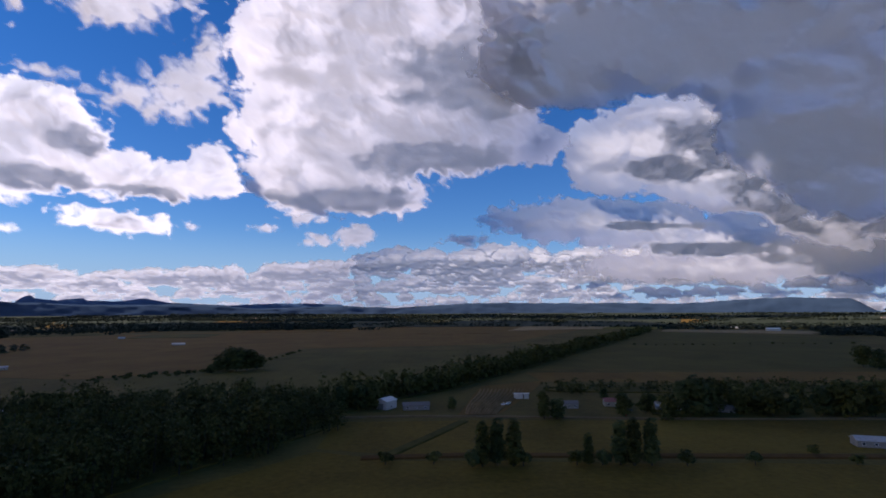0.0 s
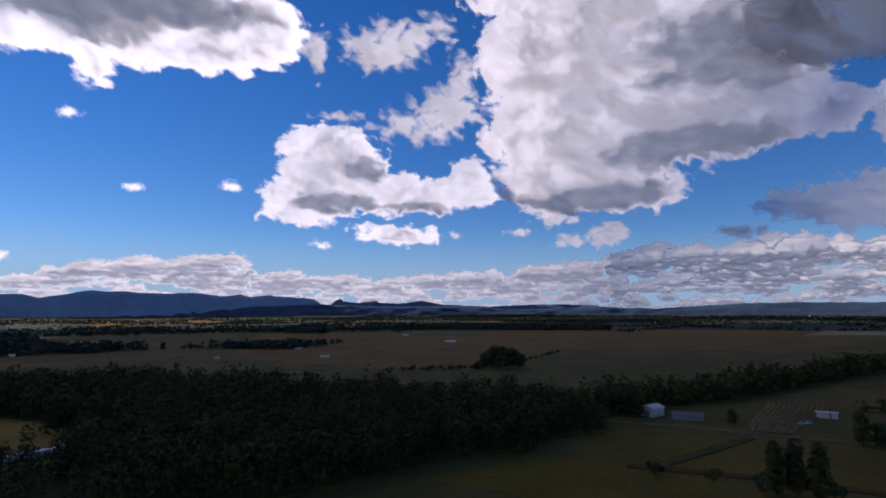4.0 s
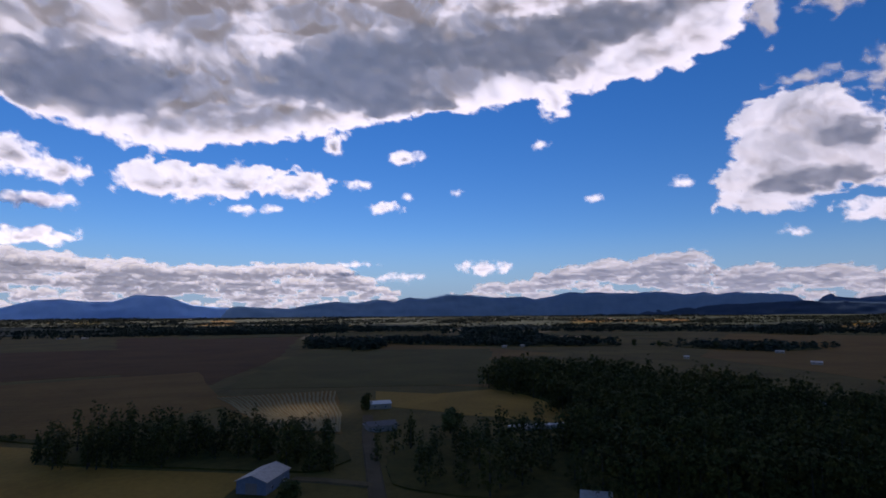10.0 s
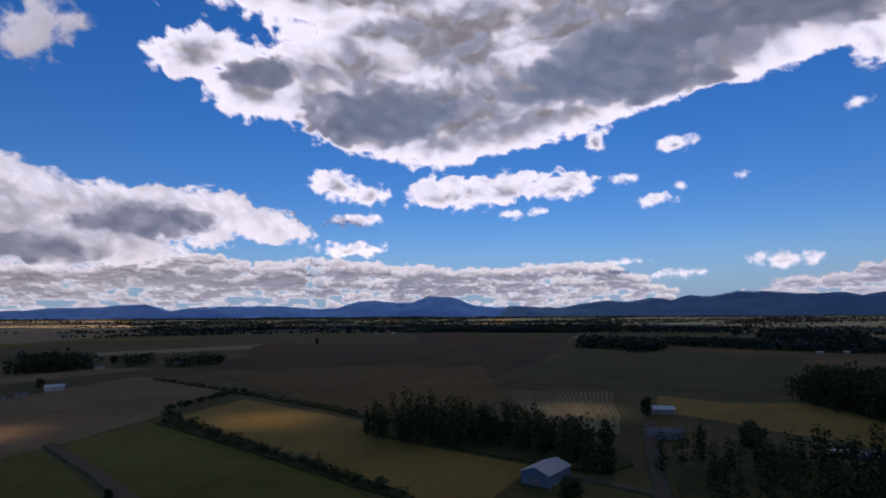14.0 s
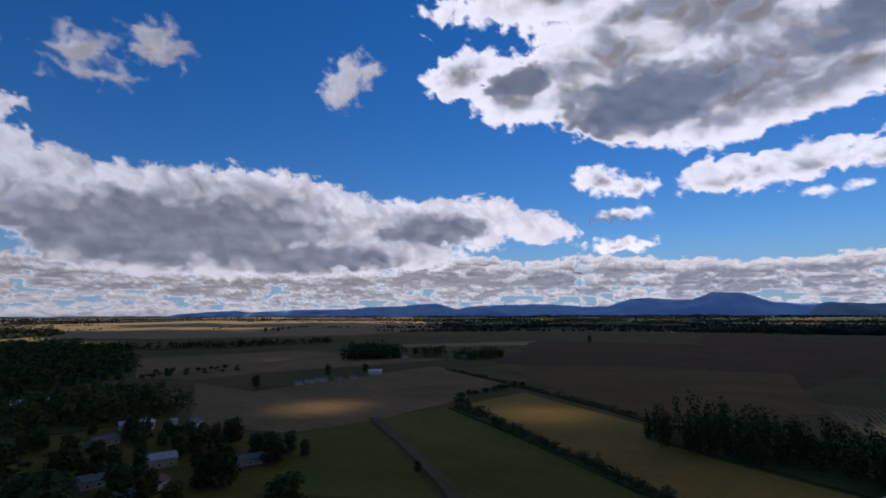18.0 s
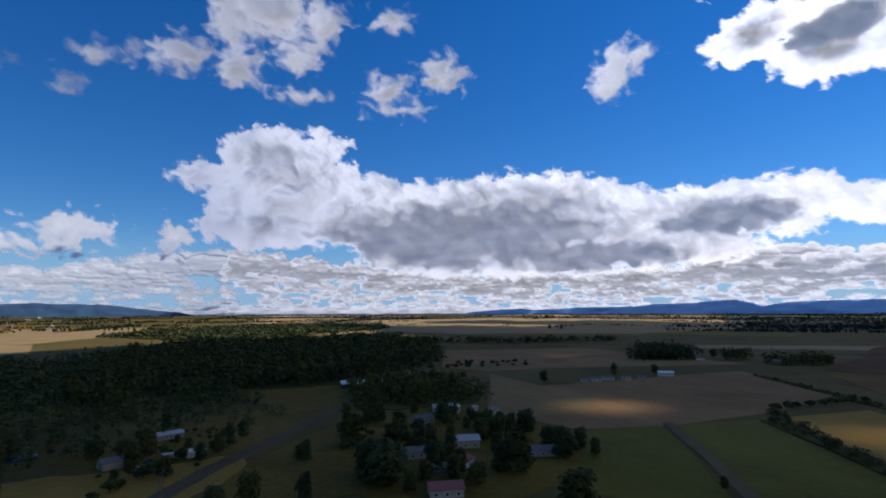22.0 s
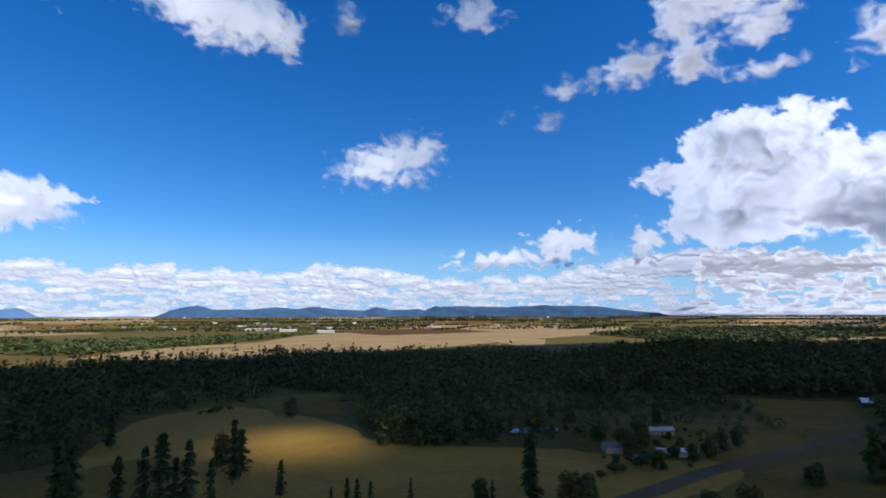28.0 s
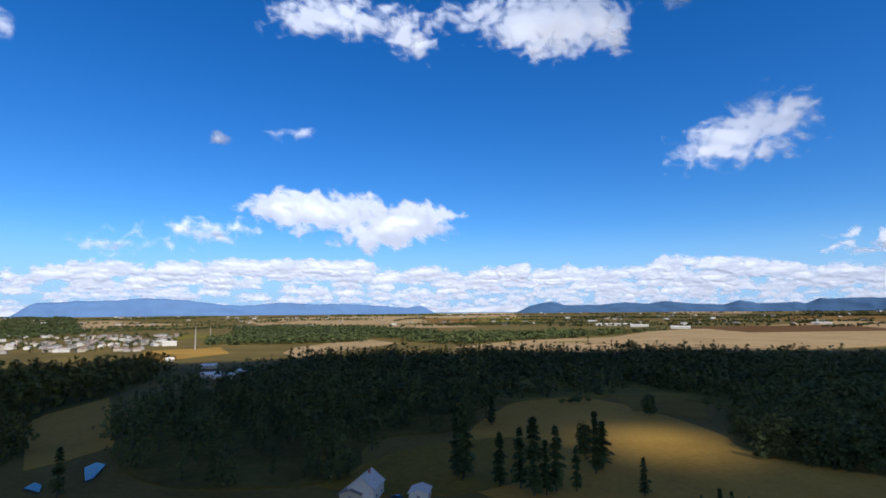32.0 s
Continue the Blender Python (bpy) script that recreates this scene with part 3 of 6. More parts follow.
for lobes in (((94.7, 10.6, 1.2, 0.5, 6),), ((91.8, 10.8, 1.1, 0.5, 5),), ((79.9, 11.3, 1.8, 0.6, 3),), ((77.7, 16.6, 2.0, 0.8, 3),), ((82.7, 13.7, 1.5, 0.5, 4),), ((71.9, 12.9, 0.8, 0.4, 1),),
              ((57.4, 11.8, 0.9, 0.4, -2),), ((49.1, 12.7, 1.1, 0.6, -4),), ((62.8, 17.6, 0.9, 0.5, -1),), ((77.6, 12.4, 0.7, 0.4, 2),), ((85.5, 17.7, 1.1, 1.2, 6),), ((31.5, 8.3, 5.2, 1.2, -2),),
              ((40.0, 7.2, 1.2, 0.4, -1),), ((25.4, 8.3, 0.6, 0.4, -3),), ((13.2, 7.5, 1.7, 0.7, 1), (9.0, 8.0, 1.9, 1.2, 1)), ((18.6, 8.5, 1.7, 0.5, 3),), ((14.7, 9.8, 2.4, 0.9, 2),), ((-2.6, 7.6, 2.5, 0.7, -1),),
              ((82.9, 5.2, 2.1, 0.4, 1),), ((69.1, 4.9, 2.7, 0.8, -0),), ((78.3, 3.9, 2.4, 0.5, 1),), ((114.0, 13.8, 2.4, 1.3, 4), (110.3, 12.7, 2.3, 1.1, 3)), ((111.9, 10.0, 2.8, 0.7, 3),),
              ((111.8, 6.9, 3.8, 0.8, 2),), ((111.0, 9.9, 2.4, 0.5, -5),), ((267.1, 17.2, 1.1, 0.6, 7),)):
    cloud(small, lobes, step=0.13, depth=55, ragged=0.5, radius=4450.0 if not 105 < lobes[0][0] < 120 else 4330.0 if lobes[0][1] > 12 else 3900.0)
cloud("towering white cumulus with a blue-grey shaded belly", ((178.3, 16.1, 4.9, 2.7, 7), (184.2, 13.7, 2.7, 1.4, 8), (181.5, 12.5, 1.9, 1.7, 7), (175.0, 12.6, 6.7, 3.9, 5), (178.4, 9.0, 6.9, 2.6, 4), (168.3, 10.7, 6.7, 3.8, 3), (161.2, 8.0, 7.1, 3.6, 1), (155.1, 9.9, 10.8, 4.5, 0), (147.7, 11.0, 7.8, 3.6, -1), (150.2, 6.2, 12.0, 2.9, -0), (139.4, 9.0, 6.9, 3.0, -2), (132.0, 9.5, 6.9, 2.6, -4), (125.2, 10.3, 5.3, 1.8, -5), (119.7, 8.5, 4.1, 1.3, -6), (172.5, 17.3, 2.1, 1.4, 6), (136.6, 6.5, 8.9, 2.2, -2), (163.5, 6.2, 5.5, 2.1, 1)), material=PALE, crisp=1.4, puff=1.3, radius=4000.0, bellies=((157.9, 8.2, 15.7, 3.9, 4), (153.8, 8.2, 11.2, 3.1, 3), (131.3, 8.8, 6.1, 1.8, -0), (160.3, 9.3, 4.1, 1.6, 5), (143.8, 5.6, 9.1, 1.8, 1)), belly=0.2)
for lobes in (((166.0, 23.1, 3.0, 1.9, 5), (163.8, 21.3, 2.3, 0.7, 4)), ((159.9, 24.9, 3.0, 2.2, 3),), ((140.7, 24.5, 2.3, 2.6, -5), (141.9, 22.7, 1.7, 1.7, -4), (138.2, 25.4, 1.5, 0.7, -6)),
              ((178.8, 29.4, 5.1, 2.8, 5), (175.6, 26.0, 2.8, 2.1, 3), (181.7, 23.9, 2.7, 2.2, 5), (173.1, 29.3, 2.8, 2.1, 2), (182.8, 28.1, 1.9, 2.6, 7), (175.6, 22.1, 3.0, 1.0, 3)),
              ((187.0, 24.4, 3.1, 2.1, 8),), ((193.6, 23.2, 3.0, 1.2, 10),), ((165.4, 29.8, 2.5, 1.5, -1),), ((196.2, 20.2, 1.5, 1.1, 10),), ((200.3, 20.7, 1.2, 0.7, 12),),
              ((215.0, 15.9, 4.2, 2.1, 9), (210.7, 17.1, 3.6, 2.0, 8), (216.9, 16.4, 2.6, 1.0, 10), (211.8, 18.8, 1.4, 0.8, 9), (213.3, 14.4, 3.7, 1.0, 8)),
              ((194.9, 7.5, 3.8, 1.7, 1), (186.8, 7.0, 1.6, 1.8, 0), (201.2, 5.7, 5.8, 1.0, 2)),
              ((231.2, 28.0, 4.3, 2.2, 11), (225.5, 27.9, 2.6, 2.3, 8), (235.0, 28.2, 3.2, 0.9, 13)), ((204.1, 30.7, 3.3, 1.9, -2),), ((218.3, 29.9, 1.4, 1.5, 5),),
              ((233.6, 29.4, 5.2, 2.8, 4), (228.5, 28.8, 3.4, 2.6, 1), (239.8, 30.4, 6.8, 1.4, 7), (247.9, 28.3, 2.0, 1.9, 11), (231.0, 26.6, 2.4, 1.1, 2), (224.6, 26.4, 1.5, 1.1, -1)), ((218.5, 29.6, 1.7, 1.5, -4),),
              ((257.8, 29.8, 4.7, 2.1, 7), (252.2, 29.8, 4.6, 1.6, 4), (246.5, 27.6, 1.8, 1.6, 1)), ((259.3, 18.5, 2.3, 0.6, 4),), ((285.1, 23.5, 1.0, 1.3, 19),)):
    cloud("loose torn white cloud", lobes, step=0.15, material=LIT if lobes[0][1] < 11 else WISP_LIT if lobes[0][0] > 150 else WISP, belly=0.05, ragged=0.75, crisp=0.5, puff=0.4, radius=3600.0 if lobes[0][1] > 13 and 150 < lobes[0][0] < 203 else 3800.0 if lobes[0][1] < 11 else 4450.0, back=0.5 if lobes[0][1] < 11 else 0.0)
cloud("long white cloud tinged pink-grey", ((261.0, 11.0, 3.9, 1.6, 7), (255.7, 10.6, 5.9, 1.8, 6), (248.2, 9.5, 5.7, 2.0, 4), (250.7, 7.7, 4.3, 1.1, 3)), material=LIT, crisp=0.7, belly=0.12)
cloud("thin low pinkish wisp of cloud", ((275.4, 6.5, 3.2, 0.8, 3), (267.3, 8.0, 3.2, 1.0, 3), (268.8, 8.5, 2.3, 0.6, 3)), step=0.15, material=WISP, crisp=0.4, puff=0.5, ragged=0.8)
bank = "far row of heaped white clouds over the horizon"
cloud_bank(bank, ((-39.9, 4.03), (-24.0, 6.01), (-13.0, 6.17), (1.4, 6.71), (9.9, 5.34)), seed=11, end_shade=0.5, back=23.0)
cloud_bank(bank, ((9.9, 5.34), (13.4, 4.81), (24.2, 4.12), (33.9, 3.45), (47.0, 4.67)), seed=13)
cloud_bank(bank, ((47.0, 4.67), (49.4, 5.45), (58.7, 4.74), (67.6, 3.69), (66.9, 3.35), (73.0, 2.16)), seed=23)
cloud_bank(bank, ((78.8, 2.45), (86.1, 4.96), (97.4, 4.57), (105.4, 4.89), (116.1, 5.54)), seed=37, back=-30.0)
cloud_bank(bank, ((116.1, 5.54), (116.2, 5.39), (128.4, 6.36), (126.0, 6.02), (136.6, 4.18), (157.5, 4.11), (165.8, 4.35), (173.6, 5.34), (182.1, 5.81)), seed=41, back=-30.0)
cloud_bank(bank, ((182.1, 5.81), (181.6, 5.60), (188.9, 5.13), (197.2, 3.86), (209.5, 3.63), (220.3, 5.24), (223.6, 4.09), (230.8, 4.43), (234.4, 4.53)), seed=59, back=45.0, radius=4400.0)
cloud_bank(bank, ((234.4, 4.53), (243.6, 4.28), (255.4, 5.28), (265.7, 4.95), (277.9, 4.34), (283.7, 3.85)), seed=67)

# hills
def ridge(label, tops, dist, material, seed, rough=0.12):
    """A range of hills: skyline by azimuth and elevation, falling towards the plain."""
    t = np.array(sorted(tops), float)
    az = np.arange(t[0, 0], t[-1, 0] + 0.01, 0.16)
    top = np.interp(az, t[:, 0], t[:, 1]) + rough * fbm(az / 1.5, az * 0, 5, seed)
    top = -0.3 + (top + 0.3) * smooth_step(np.minimum(az - t[0, 0], t[-1, 0] - az), -0.01, 2.5)
    dirs = np.stack([-np.sin(np.radians(az)), np.cos(np.radians(az))], -1)
    steps = np.linspace(0, 1, 9)
    verts, faces = [], []
    for i, s in enumerate(steps):
        d = dist - 90 * (1 - s) + 12 * fbm(az / 2.5, az * 0 + 5 * s, 3, seed + 1) * (s < 1)
        crest = 60 + dist * np.tan(np.radians(top))
        z = -2 + (crest + 2) * (s ** 0.85) * (1 + 0.08 * fbm(az / 2.0, az * 0 + 4 * s, 3, seed + 2) * (0 < s < 1))
        verts += [(*(p * q), h) for p, q, h in zip(dirs, d, z)]
    verts += [(*(p * (dist + 60)), -2) for p in dirs]
    n = len(az)
    for i in range(len(steps)):
        faces += [(i * n + k, (i + 1) * n + k, (i + 1) * n + k + 1, i * n + k + 1) for k in range(n - 1)]
    ob = mesh_object("backdrop", verts, faces, material, smooth=True)
    return tagged(ob, label, "hills", kind="structure")


# The ridges' haze comes from their material colours, not from the air.
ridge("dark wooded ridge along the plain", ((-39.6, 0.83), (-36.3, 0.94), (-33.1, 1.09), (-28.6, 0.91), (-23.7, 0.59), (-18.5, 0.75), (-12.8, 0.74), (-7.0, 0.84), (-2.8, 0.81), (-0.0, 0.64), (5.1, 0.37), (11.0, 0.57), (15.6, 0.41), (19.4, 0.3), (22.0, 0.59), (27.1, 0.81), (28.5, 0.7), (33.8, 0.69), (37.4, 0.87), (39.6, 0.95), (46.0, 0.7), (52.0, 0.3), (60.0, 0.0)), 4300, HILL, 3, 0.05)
ridge("wooded ridge tinted haze-blue beyond the plain", ((38.1, 1.3), (41.4, 1.58), (44.8, 1.86), (46.5, 1.65), (47.7, 1.9), (49.5, 1.74), (51.9, 2.07), (54.3, 1.91), (57.7, 2.06), (60.3, 2.14), (63.9, 1.43), (65.1, 1.73), (68.1, 1.68), (70.7, 1.98), (73.3, 2.09), (75.5, 1.62), (77.4, 1.73), (79.0, 1.33), (80.8, 1.55), (82.8, 1.21), (85.4, 1.31), (88.4, 0.88), (89.7, 0.63), (91.4, 0.68), (93.5, 0.82), (95.4, 0.87), (97.2, 0.63)), 4345, HAZE_HILL, 3, 0.05)
ridge("far mountain range tinted haze-blue", ((8.6, 0.68), (13.3, 0.81), (16.7, 0.87), (22.1, 0.65), (27.1, 0.92), (29.1, 1.3), (31.7, 1.0), (33.8, 1.14), (33.9, 1.34), (35.8, 1.08), (37.4, 1.26), (37.6, 1.52), (39.6, 1.28), (40.3, 1.45)), 4400, FAR_HILL, 4, 0.04)
ridge("far mountain range tinted haze-blue with one broad peak", ((90.3, 0.4), (94.7, 0.71), (96.6, 0.78), (98.8, 0.97), (100.1, 1.48), (101.1, 1.83), (103.7, 1.93), (105.4, 1.27), (107.6, 1.29), (109.3, 1.49), (111.0, 1.39), (113.4, 0.7), (115.1, 0.65), (119.3, 0.91), (123.3, 0.92), (127.2, 0.76), (129.0, 0.46), (131.1, 1.07), (133.1, 1.01), (134.9, 0.77), (138.3, 0.72), (140.0, 0.49), (145.3, 0.44), (150.3, 0.18), (151.7, 0.34), (154.0, 0.24), (157.0, -0.01), (159.1, -0.09)), 4370, PEAK_HILL, 9, 0.03)
ridge("low hills tinted haze-blue beyond the plain", ((183.8, -0.07), (187.7, 0.25), (191.9, 0.8), (197.1, 0.92), (201.6, 0.75), (205.9, 0.86), (208.2, 0.83), (208.7, 0.91), (209.8, 0.42), (210.4, 0.58), (210.9, 0.54), (213.5, 0.48), (214.9, 0.81), (216.3, 0.41), (219.2, 0.56), (221.5, 0.81), (223.3, 0.56), (224.9, 0.75), (228.2, 0.5), (231.1, 0.54), (232.5, 0.91), (234.6, 0.52), (237.0, -0.06)), 4370, FAR_HILL, 13, 0.05)
ridge("faint mountains tinted pale for haze", ((243.9, 0.06), (246.3, 0.62), (247.8, 0.4), (253.7, 0.86), (257.2, 0.82), (261.2, 1.01), (263.3, 0.74), (266.0, 0.8), (270.0, 1.3), (272.9, 1.46), (275.6, 1.24), (279.7, 1.08), (283.5, 0.83)), 4400, FAINT_HILL, 17, 0.05)

# ground
def sheet():
    radii = [0.5] + [30 * 1.12 ** k for k in range(47)]
    radii = [q for q in radii if q < 5200] + [5300]
    verts, faces = [], []
    for q in radii:
        for k in range(144):
            a = 2 * math.pi * k / 144
            verts.append((q * math.cos(a), q * math.sin(a), lie(q, 0)))
    for i in range(len(radii) - 1):
        for k in range(144):
            faces.append((i * 144 + k, (i + 1) * 144 + k, (i + 1) * 144 + (k + 1) % 144, i * 144 + (k + 1) % 144))
    faces.append(tuple(range(144)))
    ob = mesh_object("ground", verts, faces, VALLEY)
    return tagged(ob, "flat valley floor of dry pasture and scrub", "ground", kind="structure")


sheet()

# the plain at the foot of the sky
# Also in a haze-tinted hill colour.
ridge("far wooded plain at the horizon", tuple((a, -0.12) for a in range(-50, 311, 8)), 4420, HAZE_HILL, 21, 0.03)


# fields: sheets of crop or stubble a few centimetres proud of the ground
field_count = 0


def field(name, label, corners, material, rise=0.06, fray=0.012, soft=False):
    """A field with a ragged border between its corners; each lies a little higher than the one before."""
    global field_count
    field_count += 1
    rise = 0.04 + 0.004 * field_count
    for turn in range(2 if soft else 0):
        corners = [(a[0] * f + b[0] * (1 - f), a[1] * f + b[1] * (1 - f)) for a, b in zip(corners, corners[1:] + corners[:1]) for f in (0.75, 0.25)]
    rng = random.Random(name + str(corners[0]))
    pts = []
    for (x0, y0), (x1, y1) in zip(corners, corners[1:] + corners[:1]):
        length = math.hypot(x1 - x0, y1 - y0)
        k = max(2, min(30, int(length * (1 + 40 * fray) / 60)))
        for i in range(k):
            j = 0.0 if i == 0 else min(500 * fray, length * fray)
            pts.append((x0 + (x1 - x0) * i / k + rng.uniform(-j, j), y0 + (y1 - y0) * i / k + rng.uniform(-j, j)))
    n = len(pts)
    far = 1.0 if max(math.hypot(x, y) for x, y in pts) > 2600 else 0.0
    verts = [(x, y, rise + lie(x, y) + far) for x, y in pts] + [(x, y, lie(x, y) - 0.05) for x, y in pts]
    faces = [tuple(range(n))] + [(i, (i + 1) % n, n + (i + 1) % n, n + i) for i in range(n)]
    ob = mesh_object(name, verts, faces, material)
    return tagged(ob, label, "field", kind="structure")


field("field", "olive-brown mown field inside tracks", [(-57, 299), (14, 303), (238, 295), (185, 232), (34, 231), (-20, 232), (-56, 243)], PASTURE)
field("field", "olive-brown mown field below a hedge", [(-55, 238), (-20, 224), (171, 214), (134, 169), (-100, 177), (-77, 206)], PASTURE, 0.05)
field("field", "straw-coloured patch of drilled rows", [(8, 316), (31, 316), (69, 416), (88, 469), (30, 436)], BROWN)
field("field", "grey-green field behind the long tree row", [(86, 569), (581, 1513), (840, 1090), (443, 563), (242, 546)], GREY_GREEN)
field("field", "narrow strip of brown stubble", [(80, 528), (426, 523), (361, 444), (84, 462)], BROWN, 0.07)
field("field", "broad grey-green grass field", [(-225, 398), (-304, 492), (-202, 792), (14, 834), (113, 934), (-20, 558), (-78, 407)], GREY_GREEN)
field("field", "wide brown harvested field", [(-602, 534), (-1206, 1170), (-708, 1554), (39, 2366), (526, 1883), (97, 967), (-227, 889), (-239, 568), (-319, 493)], BROWN, 0.05)
field("field", "pale straw strip in sunlight", [(195, 1608), (315, 2058), (861, 2515), (496, 1713)], STRAW, 0.09)
field("field", "pale straw strip in sunlight", [(611, 1509), (712, 1734), (1085, 1577), (890, 1295)], STRAW, 0.09)
field("field", "dry golden strip between hedges", [(-1435, 1778), (-2060, 2567), (-1754, 2718), (-1148, 1842)], GOLD, 0.09)
for c in ([(-1925, 76), (-2852, 110), (-2220, 798), (-1766, 643)], [(-1134, 552), (-1289, 627), (-1262, 757), (-1057, 635)], [(-1400, 1720), (-1818, 2234), (-1685, 2635), (-1226, 1917)],
          [(-1985, 199), (-2928, 320), (-2579, 941), (-1883, 665)], [(-2107, 4313), (-2071, 4330), (-1718, 4482), (-1718, 4482)], [(-709, 3008), (-896, 3803), (-513, 3933), (-403, 3089)]):
    field("field", "far pale straw field", c, STRAW, 0.1)
field("field", "grey-brown field beyond the wood", [(-489, 78), (-1134, 175), (-1025, 308), (-732, 386), (-659, 258), (-417, 160)], BROWN, 0.05)
field("field", "patch of yellow-green grass", [(-359, 59), (-425, 69), (-372, 147), (-297, 176), (-257, 159)], GOLD, 0.06)
field("field", "dark ploughed field", [(-561, -146), (-1614, -429), (-1605, 43), (-785, -12), (-510, -60)], SOIL, 0.05)
field("field", "wide grey-green field", [(-761, -1), (-928, 43), (-869, 338), (-436, 175), (-456, 47), (-479, -52)], GREY_GREEN, 0.05)
field("field", "hay field with raked windrows", [(-435, -54), (-439, 39), (-281, 29), (-297, -4)], BROWN, 0.07)
field("field", "yellow-green meadow by a farm", [(-390, 79), (-406, 158), (-315, 191), (-273, 158), (-310, 103)], GOLD, 0.05)
field("field", "golden cut field between hedges", [(-288, -225), (-355, -222), (-292, -104), (-263, -97), (-223, -11), (-178, -24), (-174, -45)], GOLD, 0.06)
field("field", "green crop field beside a track", [(-164, -237), (-211, -238), (-137, -118), (-93, -182)], GREEN)
field("field", "green crop field along a hedge", [(-220, -235), (-271, -223), (-184, -73), (-171, -60), (-138, -111)], GREEN)
field("field", "large brown stubble field", [(-140, -305), (-226, -485), (-228, -390), (-467, -408), (-392, -268), (-295, -237), (-214, -231), (-161, -241)], STUBBLE)
field("field", "tan stubble field with drill lines", [(-294, -801), (-528, -769), (-542, -455), (-296, -507), (-234, -504), (-205, -559)], STUBBLE)
field("field", "broad pale stubble plain", [(-637, -2497), (-1335, -3223), (-3047, -2949), (-1671, -1396), (-984, -1160), (-452, -1516)], STRAW, 0.08)
field("field", "pale straw strip in sunlight", [(-685, -691), (-749, -748), (-1028, -596), (-911, -519)], STRAW, 0.1)
field("field", "dark brown tilled field", [(-1041, -615), (-1091, -141), (-657, -97), (-545, -378)], SOIL, 0.05)
field("field", "grey-brown fallow field", [(-516, -358), (-628, -88), (-392, -37), (-305, -113)], BROWN, 0.05)
field("field", "rolling golden hay meadow", [(255, -139), (332, -239), (281, -260), (184, -242), (150, -212), (63, -246), (22, -256), (-8, -247), (11, -194), (185, -66), (216, -120)], GOLD, fray=0.04, soft=True)
field("field", "dry meadow among the trees", [(-1, -439), (-75, -455), (-61, -354), (-25, -340)], DRY, 0.05)
field("field", "broad sunlit golden field", [(779, -665), (1067, -1137), (1315, -2493), (337, -2507), (343, -1561), (461, -1110), (523, -742)], STRAW, 0.05)
field("field", "strip of reddish ploughed soil", [(1242, -1509), (956, -2568), (520, -2151), (864, -1263)], SOIL, 0.09)
field("field", "small golden field behind the wood", [(401, -993), (491, -1230), (393, -1284), (309, -993)], STRAW, 0.08)
field("field", "broad sunlit golden field", [(797, -409), (927, -637), (885, -1011), (418, -1335), (460, -885), (565, -545)], STRAW, 0.07)
field("field", "strip of yellow-green stubble", [(845, -607), (738, -1136), (465, -1295), (685, -851)], GREEN, 0.11)
field("field", "small golden field behind the wood", [(828, -139), (945, -179), (1171, -366), (957, -374), (741, -141)], STRAW, 0.07)
field("field", "yellow-green field by the town", [(811, 53), (993, 46), (1031, -66), (866, -68), (774, 23)], GOLD, 0.07)
field("field", "tan meadow in a clearing", [(264, 52), (385, 75), (519, 66), (475, 46), (293, 24), (274, 39)], GOLD, 0.07)
for c in ([(3449, -288), (3674, -1143), (4012, -2634), (2522, -1731), (2341, -353)], [(29, -2921), (-224, -4562), (-1393, -3563), (-861, -2200)], [(-96, -2827), (-1434, -3500), (-2626, -4018), (-901, -1260), (-552, -1353)],
          [(630, -1223), (1059, -2050), (384, -2480), (324, -1692), (493, -1181)]):
    field("field", "far pale stubble field", c, STRAW, 0.1)
for c in ([(52, -239), (75, -248), (-16, -310), (-50, -328), (-3, -252)], [(28, -183), (-55, -320), (-86, -246), (-62, -182)], [(-23, -183), (-49, -290), (-120, -347), (-138, -302), (-158, -237), (-138, -198), (-82, -152)],
          [(84, -265), (33, -325), (-30, -385), (-34, -321), (3, -257), (49, -253)],
          [(195, -36), (208, -65), (228, -93), (223, -157), (186, -148), (153, -89)], [(313, -43), (341, -61), (336, -87), (262, -64), (247, -38), (276, -29)]):
    field("field", "rough dry pasture beside the road", c, DRY, 0.05, fray=0.03, soft=True)


for a0 in range(-48, 130, 12):                       # wooded floor of the far plain, coloured dark for cloud shade
    arc = [radians(a0 + q) for q in (0, 4, 8, 12)]
    field("field", "far wooded floor with cloud shade in its colour", [(-math.sin(a) * 2050, math.cos(a) * 2050) for a in arc] + [(-math.sin(a) * 4250, math.cos(a) * 4250) for a in arc[::-1]], WOODED_SHADE, fray=0.03)
CLEARINGS = (
    ("dry scrub in a clearing", DRY, [(319, -298), (264, -329), (202, -261), (243, -244)]),
    ("dry scrub in a clearing", DRY, [(328, -324), (256, -327), (210, -262), (254, -261)]),
    ("rough green meadow by the creek", PASTURE, [(131, -303), (101, -308), (101, -270), (125, -274)]),
    ("tan meadow among the woods", DRY, [(3, -452), (-30, -462), (-84, -455), (-70, -405), (-52, -362), (-24, -356), (-30, -395)]),
    ("rough green clearing in the wood", PASTURE, [(91, -464), (41, -430), (50, -384)]),
)
for text, kind, corners in CLEARINGS:
    field("field", text, corners, kind, fray=0.06)

